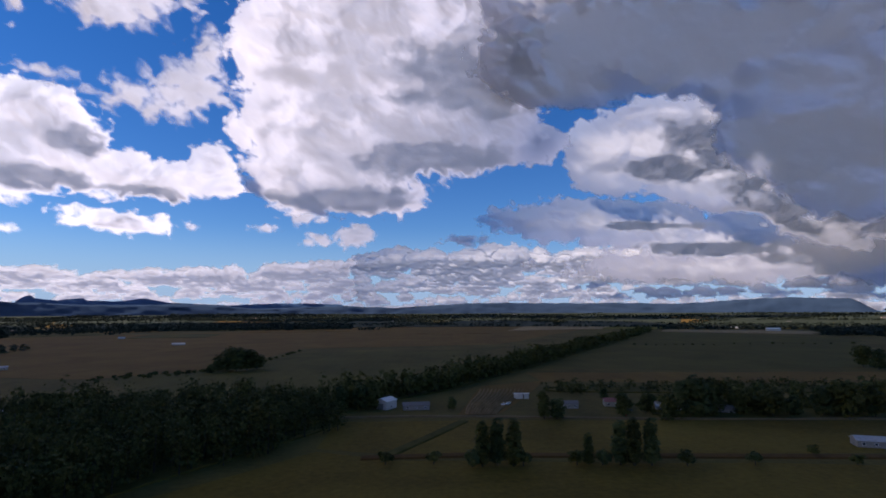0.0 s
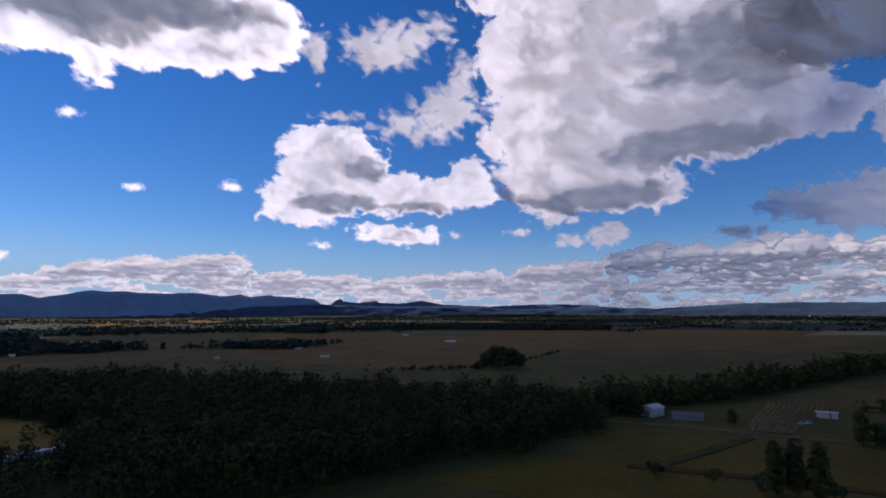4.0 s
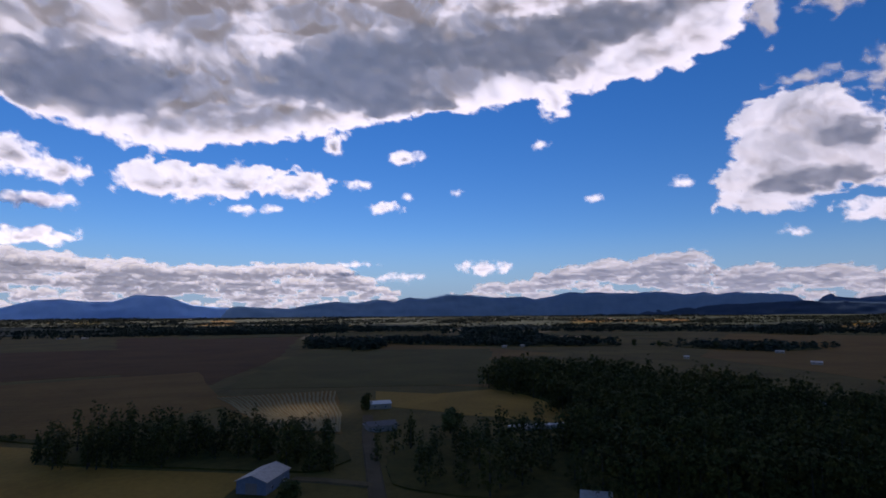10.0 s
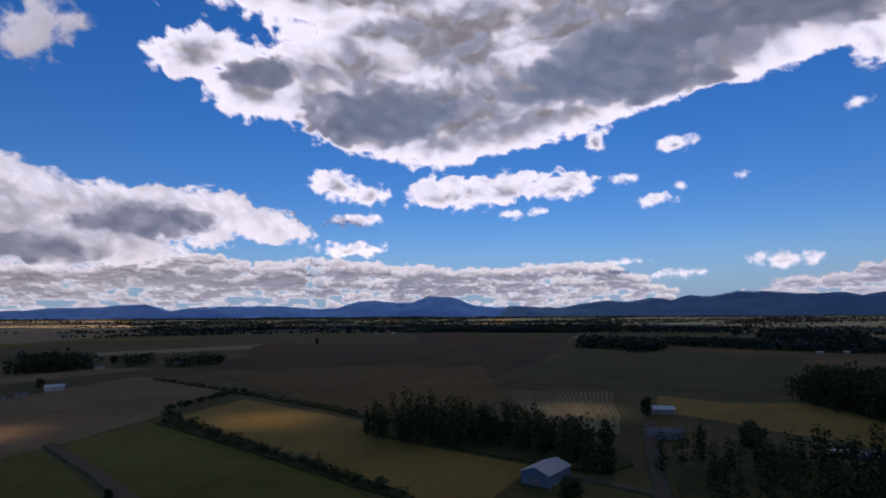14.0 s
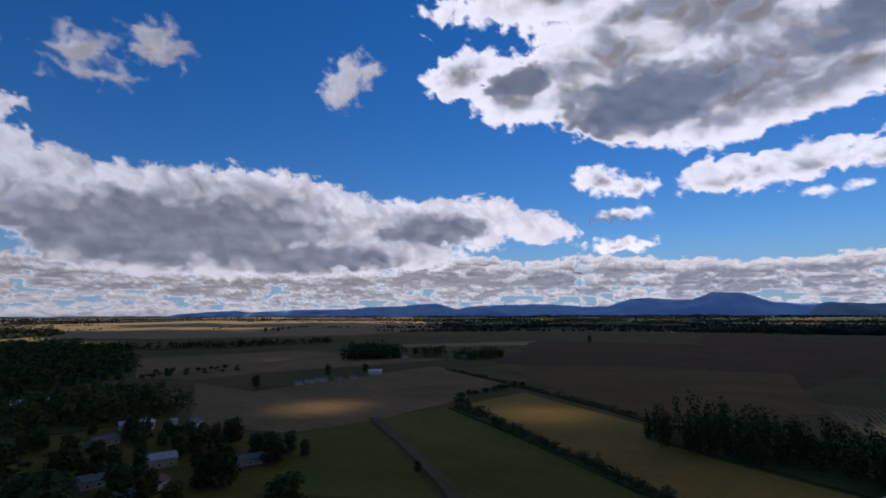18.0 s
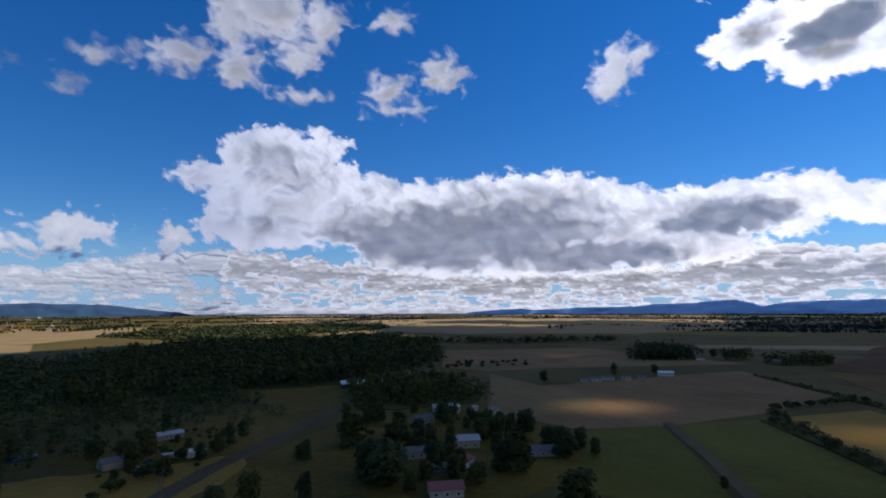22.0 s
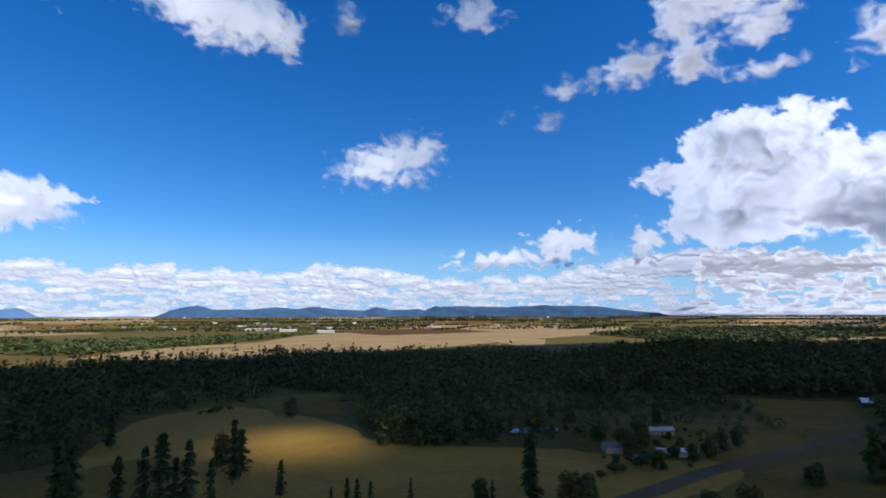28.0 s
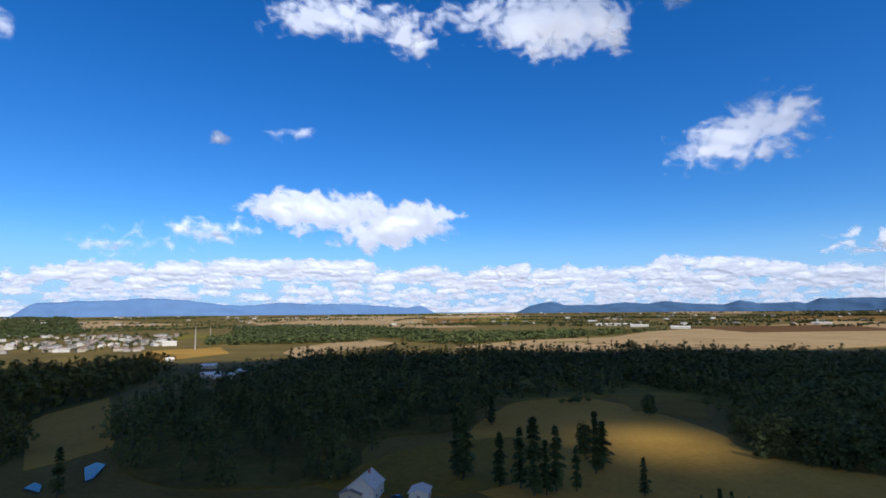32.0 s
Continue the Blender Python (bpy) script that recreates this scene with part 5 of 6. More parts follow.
# single trees
for x, y, h in ((*(15, 215), 17), (*(21, 216), 18), (*(27, 215), 18), (*(57, 217), 12), (*(69, 216), 17), (*(74, 215), 18), (*(81, 215), 18)):
    tree("poplar", x, y, h, 1.5)
for x, y, h in ((*(11, 214), 8), (*(52, 216), 7), (*(62, 216), 7), (*(94, 214), 7), (*(121, 215), 6), (*(153, 229), 5), (*(-4, 218), 6), (*(-23, 218), 6), (*(31, 215), 7), (*(160, 214), 5)):
    tree("bush", x, y, h, 1.2)
for x, y, h, w in ((*(143, 309), 25, 1.1), (*(159, 323), 22, 1.1), (*(172, 314), 16, 1.0), (*(185, 308), 18, 1.2), (*(126, 307), 14, 1.2), (*(199, 311), 12, 1.2), (*(224, 307), 23, 1.0),
                   (*(214, 308), 17, 1.0), (*(242, 307), 18, 1.0), (*(56, 305), 17, 0.7), (*(63, 305), 12, 1.2), (*(437, 564), 25, 1.1), (*(431, 537), 22, 1.1), (*(5, 334), 9, 1.0),
                   (*(-229, 552), 15, 1.4), (*(-223, 557), 22, 1.5), (*(-210, 551), 26, 1.5), (*(-203, 561), 24, 1.5), (*(-196, 571), 17, 1.5), (*(-230, 537), 10, 1.4), (*(-43, 335), 15, 0.9), (*(-50, 332), 18, 0.8), (*(-62, 329), 17, 0.7)):
    tree("broad", x, y, h, w)
for x, y, h in ((*(230, 307), 15), (*(238, 304), 18)):
    tree("fir", x, y, h)
for x, y, h in ((*(150, -106), 25), (*(158, -106), 20), (*(150, -115), 21), (*(147, -121), 14), (*(159, -140), 22), (*(133, -137), 12), (*(163, -101), 18), (*(149, -110), 17), (*(178, -95), 26),
                (*(182, -94), 20), (*(250, -150), 15), (*(63, -181), 18), (*(108, -140), 9), (*(105, -141), 9), (*(102, -144), 8), (*(111, -136), 7), (*(92, -152), 8), (*(222, 34), 16), (*(175, -93), 24), (*(250, -151), 14),
                (*(57, -168), 18), (*(65, -192), 14), (*(-19, -170), 13), (*(67, -159), 9)):
    tree("fir", x, y, h)
tree("broad", *(179, -152), 14, 0.9)
tree("fir", *(164, -148), 17, 1.5)
for x, y, h, w in ((*(-47, -190), 17, 1.5), (*(-44, -204), 13, 1.2), (*(-70, -222), 8, 1.0), (*(-70, -199), 12, 1.2), (*(-86, -226), 8, 1.2), (*(-99, -186), 16, 1.2), (*(-93, -189), 12, 1.2), (*(-126, -198), 13, 1.2),
                   (*(-139, -195), 8.5, 0.85), (*(-94, -143), 14, 1.3), (*(-47, -247), 17, 1.0), (*(-25, -232), 8, 1.0), (*(-57, -318), 9, 1.0), (*(-154, -144), 5, 0.9), (*(-135, -243), 9, 0.9), (*(-129, -261), 7, 1.0),
                   (*(-243, -411), 11, 1.0), (*(-329, -427), 13, 0.7), (*(-374, -424), 10, 1.0), (*(-128, -214), 10, 1.2), (*(-103, -216), 9, 1.0), (*(-78, -178), 9, 1.1), (*(-1, -283), 10, 0.9), (*(8, -262), 9, 0.9),
                   (*(-23, -235), 7, 1.0), (*(-2, -183), 12, 1.0), (*(7, -178), 10, 1.0), (*(-19, -177), 11, 0.8), (*(-46, -254), 14, 0.9), (*(5, -268), 12, 0.8), (*(9, -257), 10, 0.9), (*(40, -245), 10, 1.0), (*(42, -179), 10, 1.0), (*(48, -176), 11, 1.1),
                   (*(229, -243), 13, 1.0), (*(-26, -242), 7, 1.0), (*(72, -162), 9, 1.0), (*(43, -177), 9, 1.2), (*(40, -253), 9, 1.2), (*(-183, 2), 9, 1.4), (*(-1002, -473), 12, 0.7), (*(-266, 81), 14, 1.2), (*(-341, 49), 12, 0.9)):
    tree("broad", x, y, h, w)
for p, q, n in (((-312, 484), (-285, 508), 6), ((-279, 512), (-231, 542), 8), ((-212, 626), (-214, 804), 9), ((322, 918), (456, 908), 9), ((504, 934), (697, 919), 8), ((-306, -242), (-383, -243), 7), ((-189, -548), (-291, -537), 8),
                ((-238, -591), (-299, -580), 6), ((-303, -244), (-364, -244), 6), ((-299, 471), (-249, 512), 7), ((-244, 528), (-236, 536), 2), ((-215, -560), (-318, -579), 9), ((45, -206), (23, -251), 7), ((282, -221), (279, -243), 4)):
    for k in range(n):
        f = (k + tree_rng.uniform(-0.3, 0.3)) / max(1, n - 1)
        tree("bush", p[0] + (q[0] - p[0]) * f, p[1] + (q[1] - p[1]) * f, tree_rng.uniform(3, 6), 1.3)
for x, y, h in ((*(-835, 601), 14), (*(-800, 627), 12), (*(-897, 600), 15), (*(-728, 680), 14), (*(-997, 525), 16), (*(-887, 522), 16), (*(-578, -546), 12), (*(-516, -612), 14), (*(-989, -1624), 18), (*(-1016, -1593), 18), (*(-1061, -500), 14), (*(-609, -418), 13), (*(-237, -569), 7)):
    tree("broad", x, y, h)
for poly, lo, hi in (([(-976, 36), (-1152, 47), (-1114, 188), (-905, 162)], 13, 20), ([(-1073, 182), (-1234, 246), (-1010, 616), (-838, 584), (-934, 352)], 10, 18), ([(-812, 629), (-852, 789), (-666, 878), (-631, 699)], 9, 15),
                     ([(-1233, 401), (-1447, 482), (-1313, 646), (-1016, 512)], 14, 22), ([(-1144, 1212), (-1477, 1581), (-1348, 1656), (-1034, 1284)], 16, 24), ([(-1048, 1681), (-1341, 2187), (-375, 2178), (-306, 1776)], 12, 20), ([(-855, 102), (-1098, 130), (-1070, 180), (-908, 156)], 10, 16),
                     ([(663, 1637), (879, 2114), (1625, 1973), (963, 1173), (876, 1237), (1085, 1577)], 9, 15), ([(-1477, 2902), (-2178, 4277), (443, 3634), (917, 2762), (307, 2521)], 12, 18), ([(-1682, -158), (-2446, -209), (-2674, 288), (-1868, 199)], 14, 20),
                     ([(-1816, -483), (-2599, -694), (-2232, 59), (-1718, 77)], 13, 18), ([(-466, -562), (-568, -678), (-601, -607), (-514, -514)], 13, 20), ([(1210, -104), (2217, -187), (2137, -518), (1482, -689), (1052, -527), (1217, -381), (1052, -176)], 9, 15),
                     ([(1024, -400), (1245, -623), (1119, -993), (1086, -1240), (927, -757), (867, -455)], 9, 15), ([(343, -1561), (287, -2134), (-660, -2758), (-486, -1875), (64, -1278)], 10, 16), ([(1103, -41), (1377, -75), (1273, -401), (1030, -336)], 9, 15), ([(1577, 373), (4243, 1011), (4577, 711), (2040, 255)], 9, 14)):
    wood("dark copse across the far fields", poly, 9, lo, hi, FAR_SUNLIT if poly[0][0] > 300 and poly[0][1] < 500 else FAR_SHADED, 40, 1.1, density=0.8, trunks=False)

# hay rows
HAY = solid("raked_hay", (0.17, 0.12, 0.035), (0.25, 0.18, 0.055), 0.5, 0.95, bump=0.5)


def windrows(label, a, b, c, d, count, material=None, lift=0.3, tall=0.4):
    """Raked rows of hay between the sides a-b and d-c of a field, each a low rounded ridge."""
    ob = tagged(new("hay_rows"), label, "hay")
    rng = random.Random(count)
    A, B, C, D = (Vector((*p, 0)) for p in (a, b, c, d))
    for i in range(count):
        f = (i + 0.5) / count
        p, q = A.lerp(D, f), B.lerp(C, f)
        dirn = (q - p).normalized()
        side = Vector((-dirn.y, dirn.x, 0))
        n = max(6, int((q - p).length / 9))
        verts, faces = [], []
        for k in range(n + 1):
            m = p.lerp(q, k / n) + side * (rng.uniform(-0.35, 0.35) + 1.2 * math.sin(k * 0.5 + i * 0.1))
            w, h = rng.uniform(0.6, 1.0), tall * rng.uniform(0.75, 1.25)
            for off, z in ((-w, lift), (-0.4 * w, lift + 0.1 + h), (0.4 * w, lift + 0.1 + h), (w, lift)):
                verts.append((*(m + side * off).xy, z))
        for k in range(n):
            for j in range(3):
                faces.append((k * 4 + j, k * 4 + j + 1, k * 4 + j + 5, k * 4 + j + 4))
        mesh_object("windrow", verts, faces, material or HAY, ob, True)
    return ob


windrows("pale raked windrows of hay on a brown field", (-427, -48), (-299, -3), (-284, 29), (-433, 39), 26)
windrows("brown rows of cut straw on stubble", (-131, -286), (-189, -272), (-240, -336), (-167, -361), 15, HAY, lift=0.12, tall=0.1)
windrows("brown rows of cut straw on stubble", (-167, -393), (-231, -395), (-306, -519), (-243, -546), 18, HAY, lift=0.12, tall=0.1)
windrows("faint drilled rows of straw beside a yard", (12, 318), (26, 418), (63, 417), (31, 317), 12, STUBBLE)

# buildings
WHITE_WALL = solid("white_siding", (0.46, 0.42, 0.35), (0.62, 0.57, 0.49), 1.2, 0.6)
TAN_WALL = solid("tan_siding", (0.34, 0.28, 0.20), (0.46, 0.39, 0.29), 1.2, 0.7)
GREY_WALL = solid("grey_siding", (0.20, 0.18, 0.15), (0.32, 0.29, 0.25), 1.2, 0.7)
BLUE_WALL = solid("blue_grey_siding", (0.10, 0.14, 0.20), (0.16, 0.21, 0.28), 1.2, 0.6)
RED_ROOF = solid("red_roof", (0.22, 0.06, 0.045), (0.34, 0.11, 0.08), 1.5, 0.8)
BROWN_ROOF = solid("brown_shingle_roof", (0.15, 0.095, 0.07), (0.25, 0.17, 0.13), 1.5, 0.85)
GREY_ROOF = solid("shingle_roof", (0.11, 0.095, 0.08), (0.20, 0.175, 0.15), 2.0, 0.85)
METAL_ROOF = solid("metal_roof", (0.34, 0.30, 0.25), (0.50, 0.45, 0.38), 0.8, 0.5, 0.0)
WHITE_ROOF = solid("pale_metal_roof", (0.60, 0.55, 0.47), (0.74, 0.69, 0.60), 0.8, 0.5, 0.0)
PANE = solid("window_glass", (0.02, 0.025, 0.03), (0.05, 0.06, 0.07), 1.0, 0.08)
DARK_WALL = solid("dark_timber", (0.035, 0.03, 0.025), (0.08, 0.07, 0.06), 1.5, 0.8)
DOOR = solid("painted_door", (0.14, 0.13, 0.12), (0.24, 0.22, 0.20), 2.0, 0.6)
TRIM = solid("white_trim", (0.68, 0.67, 0.65), (0.80, 0.79, 0.77), 2.0, 0.6)


def box(x0, x1, y0, y1, z0, z1):
    v = [(x, y, z) for z in (z0, z1) for x, y in ((x0, y0), (x1, y0), (x1, y1), (x0, y1))]
    return v, [(0, 3, 2, 1), (4, 5, 6, 7), (0, 1, 5, 4), (1, 2, 6, 5), (2, 3, 7, 6), (3, 0, 4, 7)]


BUILT = []


def building(name, label, category, x, y, turn, L, W, H, wall, roof, pitch=0.35, windows=3, big_door=False, group="", chimney=False):
    """A gabled building: closed walls with gables, an overhanging roof of two slabs, a door and windows."""
    ob = tagged(new(name), label, category, group)
    BUILT.append((x, y, 0.6 * max(L, W) + 3))
    l, w, top = L / 2, W / 2, H + pitch * W / 2
    v = [(-l, -w, -0.2), (l, -w, -0.2), (l, w, -0.2), (-l, w, -0.2), (-l, -w, H), (l, -w, H), (l, w, H), (-l, w, H), (-l, 0, top), (l, 0, top)]
    mesh_object("wall", v, [(0, 1, 5, 4), (2, 3, 7, 6), (1, 2, 6, 9, 5), (3, 0, 4, 8, 7), (4, 5, 9, 8), (6, 7, 8, 9)], wall, ob)
    for s in (1, -1):
        o = 0.45
        e, z0 = s * (w + o), H - pitch * o
        rv = [(-l - o, e, z0 + 0.04), (l + o, e, z0 + 0.04), (l + o, 0, top + 0.04), (-l - o, 0, top + 0.04)]
        rv += [(a, b, c + 0.16) for a, b, c in rv]
        mesh_object("roof", rv, [(0, 1, 2, 3), (7, 6, 5, 4), (0, 4, 5, 1), (1, 5, 6, 2), (2, 6, 7, 3), (3, 7, 4, 0)], roof, ob)
    dw, dh = (min(4.2, 0.5 * W), min(3.6, H - 0.3)) if big_door else (1.0, 2.05)
    mesh_object("door", *box(l, l + 0.06, -dw / 2, dw / 2, 0, dh), DOOR, ob)
    for s in (1, -1):
        for k in range(windows):
            cx = -l + (k + 0.5) * L / windows
            y0, y1 = sorted((s * w, s * (w + 0.05)))
            win = mesh_object("window", *box(cx - 0.65, cx + 0.65, y0, y1, 0.95, 2.05), TRIM, ob)
            y2, y3 = sorted((s * (w + 0.05), s * (w + 0.07)))
            mesh_object("pane", *box(cx - 0.55, cx + 0.55, y2, y3, 1.05, 1.95), PANE, win)
    if chimney:
        mesh_object("chimney", *box(-l * 0.3, -l * 0.3 + 0.7, 0.3, 1.0, H, top + 0.9), RED_ROOF, ob)
    ob.matrix_world = pose(x, y, lie(x, y), 0, 0, turn)
    return ob


def facing(x, y, extra=0.0):
    """The turn, in degrees, at which a building's long side looks towards the middle of the place."""
    return math.degrees(math.atan2(y, x)) + 90 + extra


def at(p, name, label, category, L, W, H, wall, roof, extra=0.0, **kw):
    return building(name, label, category, p[0], p[1], facing(p[0], p[1], extra), L, W, H, wall, roof, **kw)


at((-36, 341), "shed", "white gabled shed beside tall trees", "shed", 11, 9, 5.0, WHITE_WALL, WHITE_ROOF, 55, windows=1, big_door=True)
at((-17, 338), "house", "low grey house with a shingle roof", "house", 16, 8, 2.8, GREY_WALL, GREY_ROOF, 5)
for px in ((50, 375), (53, 375), (57, 375)):
    at(px, "storage_box", "white box trailer standing upright in a yard", "trailer", 3.2, 2.6, 3.4, WHITE_WALL, WHITE_ROOF, 0, pitch=0.05, windows=0, group="white box trailers in the yard")
at((77, 340), "shed", "dark shed among yard trees", "shed", 12, 7, 3, GREY_WALL, GREY_ROOF, 15)
at((109, 347), "house", "brown-roofed farmhouse in a yard", "house", 14, 9, 3, TAN_WALL, RED_ROOF, 10)
at((136, 330), "house", "grey farmhouse under tall trees", "house", 15, 9, 3, GREY_WALL, METAL_ROOF, 8, chimney=True)
at((165, 322), "shed", "dark shed under tall trees", "shed", 12, 7, 3, GREY_WALL, GREY_ROOF, -10)
at((199, 354), "shed", "small white shed in the trees", "shed", 7, 5, 3, WHITE_WALL, WHITE_ROOF, 10, windows=1)
at((189, 243), "barn", "long low metal-roofed barn", "barn", 14, 8, 2.8, GREY_WALL, METAL_ROOF, 20, windows=3)
at((925, 1509), "barn", "far white barn in sunlight", "barn", 34, 18, 6, WHITE_WALL, WHITE_ROOF, 10, windows=2)
at((922, 1702), "barn", "far white shed in sunlight", "barn", 26, 10, 4, WHITE_WALL, WHITE_ROOF, 0, windows=2)
at((-489, 998), "shed", "far white greenhouse in a field", "shed", 22, 6, 2.5, WHITE_WALL, WHITE_ROOF, 0, windows=1)
at((-741, 1243), "shed", "far grey shed by trees", "shed", 14, 7, 3, WHITE_WALL, METAL_ROOF, 0, windows=1)
for p, L in (((-694, 748), 26), ((-804, 816), 12), ((-615, 687), 16), ((-470, 577), 16), ((-585, 499), 9), ((-892, 409), 10), ((-931, 450), 9), ((-881, 369), 12), ((-306, 317), 16), ((-304, 331), 12), ((-297, 314), 10), ((-295, 332), 9), ((-336, 297), 8), ((-264, 322), 12), ((-1078, 601), 12), ((-1032, 491), 9), ((-1642, -566), 30), ((-1639, -511), 22), ((-2650, -1990), 30), ((-2281, -1393), 22)):
    at(p, "barn", "far white-roofed farm building among trees", "barn", 0.7 * L, 7, 2.8, TAN_WALL if L < 20 else WHITE_WALL, METAL_ROOF, 0, windows=2, group="far farm buildings")
at((-350, 59), "barn", "white metal-roofed barn by the lane", "barn", 14, 8, 3.2, TAN_WALL, WHITE_ROOF, 10, windows=2, big_door=True)
at((-285, 49), "house", "grey-roofed house beside the lane", "house", 15, 9, 3, GREY_WALL, GREY_ROOF, 15)
at((-206, -6), "barn", "blue-grey barn with a pale metal roof", "barn", 17, 11, 4.2, BLUE_WALL, METAL_ROOF, 62, windows=2, big_door=True)
at((-155, 95), "shed", "small metal-roofed shed in the trees", "shed", 9, 7, 3, GREY_WALL, METAL_ROOF, 0, windows=1)
for k in range(9):
    f = k / 8
    a, b = (-262, 113), (-259, 140)
    at((a[0] + (b[0] - a[0]) * f, a[1] + (b[1] - a[1]) * f), "caravan", "white caravan parked in a row", "caravan", 3.6, 2.3, 2.4, WHITE_WALL, WHITE_ROOF, 60 + 8 * (k % 3), pitch=0.08, windows=1, group="row of parked caravans")
at((-94, -230), "shed", "tan workshop with a pale metal roof", "shed", 13, 9, 3.6, TAN_WALL, METAL_ROOF, 10, windows=3, big_door=True)
at((-116, -304), "shed", "grey workshop with a metal roof", "shed", 12, 9, 4.2, GREY_WALL, METAL_ROOF, 75, windows=2, big_door=True)
at((-114, -315), "house", "white house behind the workshop", "house", 10, 7, 3, WHITE_WALL, METAL_ROOF, 5)
at((-135, -288), "house", "small white house in the yard", "house", 8, 7, 4, WHITE_WALL, GREY_ROOF, 70)
at((-134, -309), "shed", "narrow white garden shed", "shed", 3, 3, 2.6, WHITE_WALL, METAL_ROOF, 20, windows=0)
at((-82, -201), "house", "red-roofed cottage in a yard", "house", 7, 6, 3, WHITE_WALL, RED_ROOF, 60, windows=1, chimney=True)
at((-64, -173), "house", "brick-red roofed house under trees", "house", 11, 8, 3, TAN_WALL, RED_ROOF, 10)
at((-72, -198), "shed", "low shed with a pale blue roof", "shed", 8, 5, 2.4, BLUE_WALL, METAL_ROOF, 10, windows=1)
at((-66, -221), "house", "brown house shaded by trees", "house", 11, 8, 3, TAN_WALL, GREY_ROOF, 20)
at((-119, -205), "house", "low grey-roofed house beside green field", "house", 13, 7, 2.8, GREY_WALL, GREY_ROOF, 15)
at((-92, -286), "house", "brown-walled house by the road", "house", 12, 8, 3, TAN_WALL, GREY_ROOF, 40)
at((-90, -438), "barn", "long pale-roofed open barn", "barn", 34, 12, 3.8, DARK_WALL, WHITE_ROOF, 12, windows=0)
at((33, -295), "shed", "low grey metal-roofed shed", "shed", 12, 6, 2.6, GREY_WALL, METAL_ROOF, 20, windows=1)
at((18, -255), "shed", "small white shed by the road", "shed", 7, 4, 2.6, WHITE_WALL, WHITE_ROOF, 10, windows=1)
at((46, -249), "shed", "brown open-sided shed in a yard", "shed", 11, 7, 3, TAN_WALL, GREY_ROOF, 20, windows=0, big_door=True)
at((27, -254), "caravan", "pale caravan parked by a yard", "caravan", 6, 2.5, 2.4, WHITE_WALL, METAL_ROOF, 15, pitch=0.08, windows=2)
at((-369, -404), "shed", "white shed at the field's edge", "shed", 13, 7, 3.5, WHITE_WALL, WHITE_ROOF, 10, windows=1)
for p, L in (((-288, -399), 10), ((-302, -401), 12), ((-275, -397), 8), ((-315, -393), 9), ((-332, -393), 8), ((-528, -519), 12), ((-509, -530), 9), ((-588, -464), 10)):
    at(p, "house", "small grey and white farmhouse beside the field", "house", 0.8 * L, 6, 2.5, WHITE_WALL if L > 9 else TAN_WALL, GREY_ROOF, 12, windows=2, group="farmhouses in the plain")
at((175, -57), "house", "white farmhouse with a steep metal roof", "house", 10, 9, 4.2, WHITE_WALL, METAL_ROOF, 70, pitch=0.75, windows=2, chimney=True)
at((175, -53), "shed", "brown lean-to beside the farmhouse", "shed", 8, 7, 2.6, TAN_WALL, GREY_ROOF, 70, windows=1)
at((165, -72), "shed", "small shed with a pale metal roof", "shed", 7, 6, 2.8, WHITE_WALL, METAL_ROOF, 80, windows=1)
for p, L, e in (((540, -41), 30, 10), ((558, -28), 22, 5), ((573, -56), 14, 5), ((649, -31), 20, 0), ((766, 10), 12, 5)):
    at(p, "barn", "large white-roofed stable among the trees", "barn", 0.8 * L, 10, 3.2, TAN_WALL, WHITE_ROOF, e, windows=4, group="white stables")
at((536, 84), "house", "white house above the clearing", "house", 13, 8, 4, WHITE_WALL, WHITE_ROOF, 20)
for p, L in (((1558, -1489), 130), ((1383, -1438), 60), ((1158, -1379), 50), ((1161, -2115), 60), ((1997, -1773), 40), ((2431, -1982), 40), ((1315, -2391), 30), ((1405, -1695), 40), ((1197, -1395), 24), ((1142, 16), 24)):
    at(p, "warehouse", "far long white warehouse", "warehouse", L, 26, 7, WHITE_WALL, WHITE_ROOF, 0, pitch=0.12, windows=3, group="far white warehouses")

# the town: small houses beyond the woods
town_rng = random.Random(8)
models = []
for wall, roof, size in ((TAN_WALL, GREY_ROOF, 11), (GREY_WALL, GREY_ROOF, 13), (TAN_WALL, BROWN_ROOF, 12), (GREY_WALL, BROWN_ROOF, 12), (WHITE_WALL, METAL_ROOF, 13)):
    models.append(building("town_house", "small suburban house with a gabled roof", "house", *(871, 181), 0, size, 9, 4.2, wall, roof, 0.4, windows=2, group="houses of the town"))
A0, A1, A2, A3 = (Vector(p) for p in ((1040, 285), (1976, 545), (1627, -31), (998, 54)))
for k in range(150):
    f, g = town_rng.random(), town_rng.random()
    p = A0.lerp(A3, f).lerp(A1.lerp(A2, f), g)
    m = pose(p.x, p.y, 0, 0, 0, town_rng.choice((0, 90, 30, 120)) + town_rng.uniform(-6, 6))
    if k < 5:
        models[k].matrix_world = m
    else:
        copy_thing(models[k % 5], m)
for k in range(130):
    az, d = radians(town_rng.uniform(195, 285)), town_rng.uniform(2300, 4200)
    copy_thing(models[k % 5], pose(-math.sin(az) * d, math.cos(az) * d, lie(d, 0), 0, 0, town_rng.uniform(0, 180)) @ Matrix.Diagonal((1.8, 1.6, 1.4, 1)))
for k in range(45):
    az, d = radians(town_rng.uniform(-40, 180)), town_rng.uniform(1800, 4200)
    copy_thing(models[k % 5], pose(-math.sin(az) * d, math.cos(az) * d, lie(d, 0), 0, 0, town_rng.uniform(0, 180)) @ Matrix.Diagonal((1.8, 1.6, 1.4, 1)))

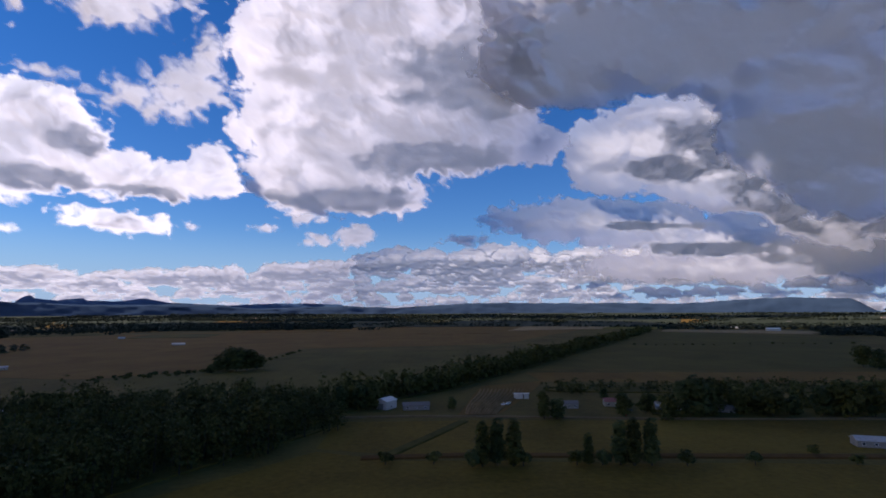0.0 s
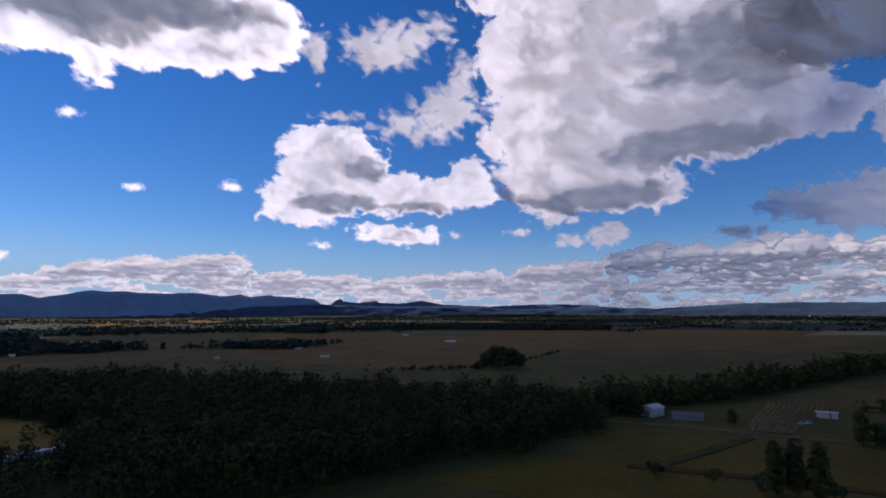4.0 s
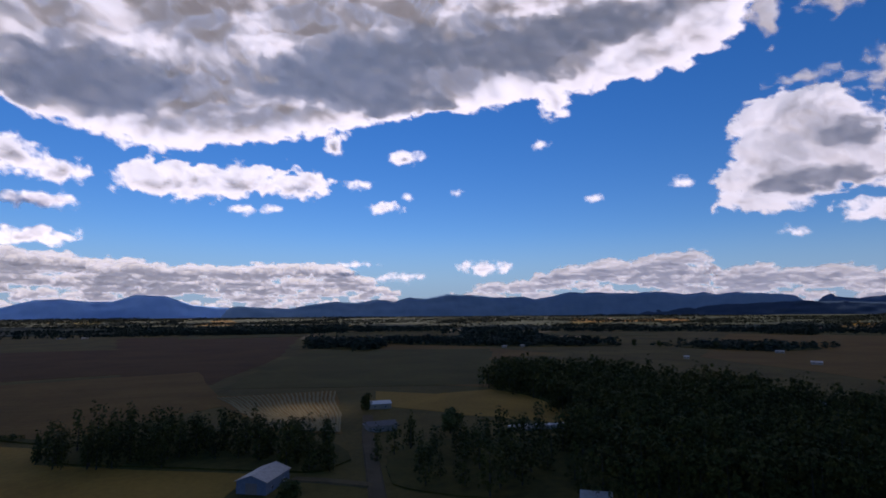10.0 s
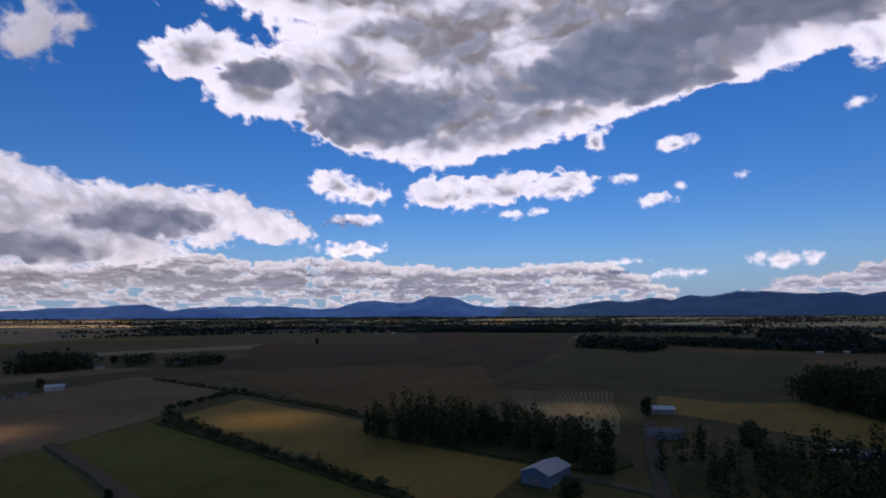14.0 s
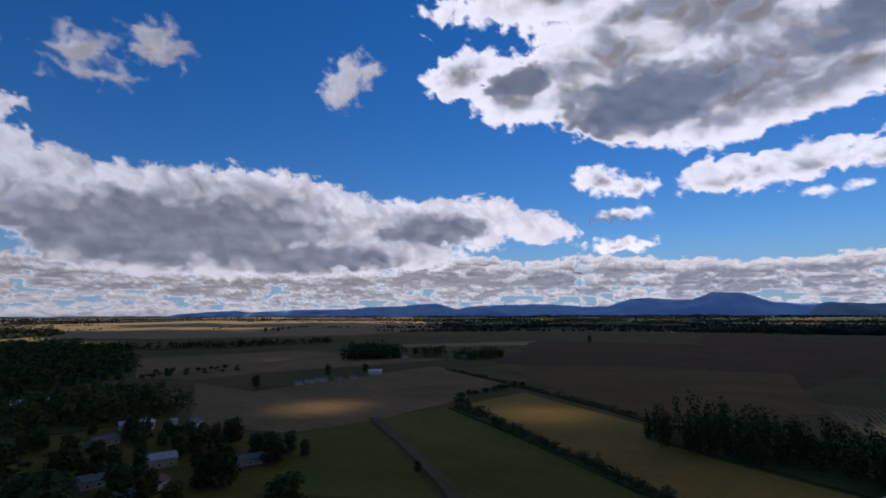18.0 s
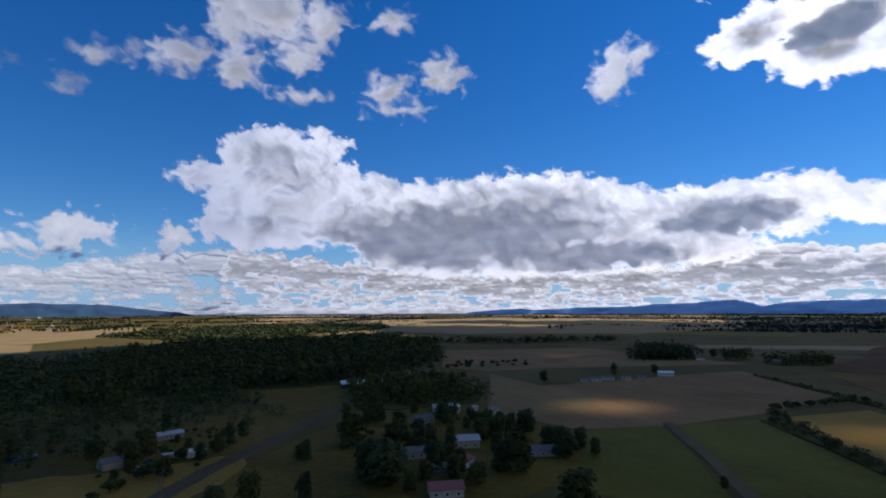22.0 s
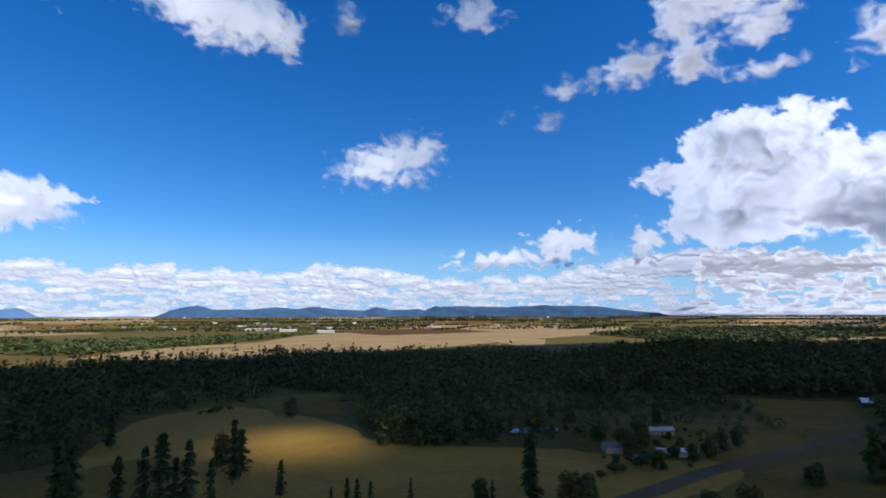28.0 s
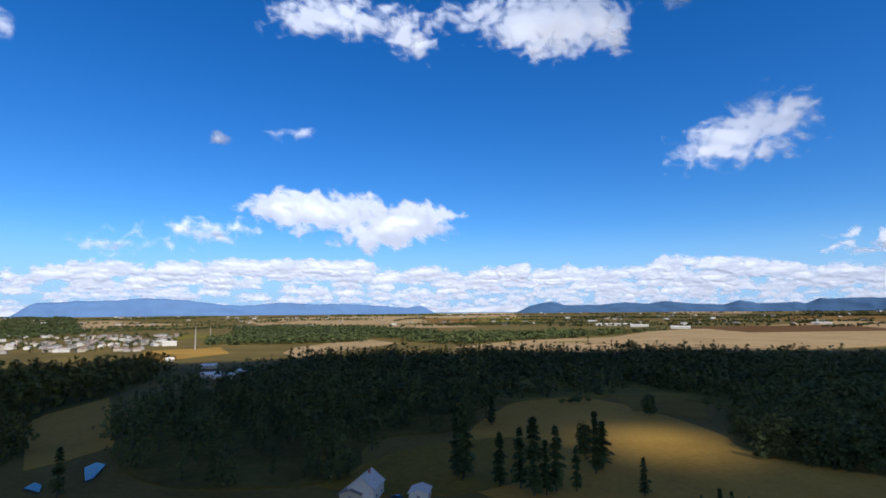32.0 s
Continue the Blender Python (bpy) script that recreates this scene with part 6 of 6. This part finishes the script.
town_trees = [tuple(A0.lerp(A1, 0.02)), tuple(A1), tuple(A2), tuple(A3)]
wood("garden trees between the houses of the town", town_trees, 26, 6, 13, LEAF_MID, 40, 1.1, density=0.6, trunks=False, floor=False)

# water
WATER, wnodes, wlinks = nodes_of("creek_water")
wb = wnodes["Principled BSDF"]
wb.inputs["Base Color"].default_value = (0.035, 0.042, 0.045, 1)
wb.inputs["Roughness"].default_value, wb.inputs["Specular IOR Level"].default_value = 0.15, 0.2
wt = wnodes.new("ShaderNodeTexNoise")
wt.inputs["Scale"].default_value = 0.8
wbump = wnodes.new("ShaderNodeBump")
wbump.inputs["Strength"].default_value, wbump.inputs["Distance"].default_value = 0.05, 0.1
wg = wnodes.new("ShaderNodeNewGeometry")
wlinks.new(wg.outputs["Position"], wt.inputs["Vector"])
wlinks.new(wt.outputs[0], wbump.inputs["Height"])
wlinks.new(wbump.outputs[0], wb.inputs["Normal"])
for c in ([(255, 31), (262, 28), (257, 24), (238, 26), (235, 28)], [(236, 46), (242, 44), (237, 41), (228, 40)], [(101, -262), (102, -271), (93, -277), (81, -281), (80, -276), (89, -269), (94, -262)]):
    ob = field("water", "still grey-blue creek water", c, WATER)
    ob["category"] = "water"

# power poles along the road
WOODPOLE = solid("weathered_pole", (0.10, 0.08, 0.06), (0.18, 0.15, 0.12), 2.0, 0.9)
for p in ((23, -196), (23, -189), (-44, -316), (6, -237)):
    pole = tagged(new("power_pole"), "weathered wooden power pole beside the road", "pole", "poles along the road")
    mesh_object("shaft", *tube([(0, 0, -0.5), (0, 0, 11)], [0.17, 0.12], 8), WOODPOLE, pole)
    mesh_object("crossarm", *box(-1.2, 1.2, -0.06, 0.06, 9.9, 10.05), WOODPOLE, pole)
    pole.matrix_world = pose(p[0], p[1], 0, 0, 0, 60)
for p, h in (((977, -24), 38), ((1384, -66), 30)):
    mast = tagged(new("radio_mast"), "thin pale lattice mast on the plain", "mast")
    mesh_object("shaft", *tube([(0, 0, -1), (0, 0, h)], [0.9, 0.4], 4), METAL_ROOF, mast)
    mast.matrix_world = pose(p[0], p[1], 0)


# yard trees between the buildings
def yard_trees(poly, spacing, low, high, density, kinds, seed):
    rng = random.Random(seed)
    xs, ys = [p[0] for p in poly], [p[1] for p in poly]
    x = min(xs)
    while x < max(xs):
        y = min(ys)
        while y < max(ys):
            px, py = x + rng.uniform(-0.45, 0.45) * spacing, y + rng.uniform(-0.45, 0.45) * spacing
            if rng.random() < density and inside(np.array([px]), np.array([py]), poly)[0] and all(math.hypot(px - a, py - b) > r for a, b, r in BUILT):
                kind = rng.choice(kinds)
                tree(kind, px, py, rng.uniform(low, high) * (0.4 if kind == "bush" else 1.0), rng.uniform(0.85, 1.25))
            y += spacing
        x += spacing


yard_trees([(-34, -183), (-49, -290), (-113, -327), (-131, -268), (-142, -206), (-111, -179), (-79, -171)], 9, 6, 13, 0.5, ("broad", "broad", "bush"), 3)
yard_trees([(87, 308), (107, 375), (309, 381), (242, 301)], 11, 7, 15, 0.45, ("broad", "broad", "bush"), 5)
yard_trees([(42, -193), (59, -285), (-3, -310), (12, -241)], 9, 4, 10, 0.4, ("broad", "bush"), 7)
yard_trees([(99, -237), (118, -304), (-4, -355), (-10, -310), (54, -249)], 11, 4, 10, 0.35, ("broad", "bush", "bush"), 9)
yard_trees([(146, -291), (185, -378), (52, -345), (5, -294), (35, -241)], 12, 5, 12, 0.4, ("broad", "bush", "bush"), 11)


# parked vehicles
TYRE = solid("tyre_rubber", (0.015, 0.015, 0.015), (0.035, 0.035, 0.035), 4.0, 0.9)
CAR_WHITE = solid("white_car_paint", (0.62, 0.60, 0.56), (0.72, 0.70, 0.66), 1.0, 0.25)
CAR_DARK = solid("dark_car_paint", (0.04, 0.045, 0.05), (0.07, 0.075, 0.08), 1.0, 0.2)
CAR_RED = solid("red_car_paint", (0.25, 0.03, 0.02), (0.34, 0.05, 0.04), 1.0, 0.25)


def car(p, turn, paint, label):
    ob = tagged(new("car"), label, "car", "cars parked in farmyards")
    v = [(x, y, z) for x, z in ((-2.2, 0.35), (-2.2, 0.9), (-1.9, 0.98), (1.0, 0.98), (2.1, 0.82), (2.25, 0.4)) for y in (-0.88, 0.88)]
    f = [(0, 1, 3, 2), (2, 3, 5, 4), (4, 5, 7, 6), (6, 7, 9, 8), (8, 9, 11, 10), (10, 11, 1, 0), (0, 2, 4, 6, 8, 10), (1, 11, 9, 7, 5, 3)]
    mesh_object("body", v, f, paint, ob)
    c = [(-1.8, -0.8, 0.97), (0.9, -0.8, 0.97), (0.9, 0.8, 0.97), (-1.8, 0.8, 0.97), (-1.4, -0.66, 1.45), (0.2, -0.66, 1.45), (0.2, 0.66, 1.45), (-1.4, 0.66, 1.45)]
    mesh_object("windscreen", c, [(0, 1, 5, 4), (1, 2, 6, 5), (2, 3, 7, 6), (3, 0, 4, 7)], PANE, ob)
    mesh_object("roof", *box(-1.42, 0.22, -0.68, 0.68, 1.45, 1.49), paint, ob)
    for x in (-1.35, 1.4):
        for y in (-0.85, 0.85):
            wv, wf = tube([(0, 0, -0.1), (0, 0, 0.1)], [0.33, 0.33], 10)
            w = mesh_object("wheel", wv, wf + [tuple(range(10))[::-1], tuple(range(10, 20))], TYRE, ob)
            w.matrix_basis = pose(x, y, 0.33, 90, 0, 0)
    ob.matrix_world = pose(p[0], p[1], 0.08, 0, 0, turn)


for p, turn, paint, text in (((39, 349), 20, CAR_WHITE, "white van-like car parked in a yard"), ((42, 353), 60, CAR_WHITE, "white car parked in a yard"), ((104, 321), 10, CAR_WHITE, "white car parked near a farmhouse"), ((111, 327), 40, CAR_DARK, "dark car parked near a farmhouse"),
                            ((104, 314), 80, CAR_RED, "red car parked near a farmhouse"), ((-120, -289), 30, CAR_WHITE, "white car beside the workshop"), ((-124, -279), 70, CAR_DARK, "dark car beside the workshop"), ((-130, -272), 10, CAR_WHITE, "white car by a small house"),
                            ((37, -240), 35, CAR_WHITE, "white car in a farmyard"), ((35, -250), 70, CAR_DARK, "dark car in a farmyard"), ((-297, 43), 20, CAR_WHITE, "white car on a farm lane"), ((168, -65), 15, CAR_DARK, "dark car beside the white farmhouse")):
    car(p, turn, paint, text)
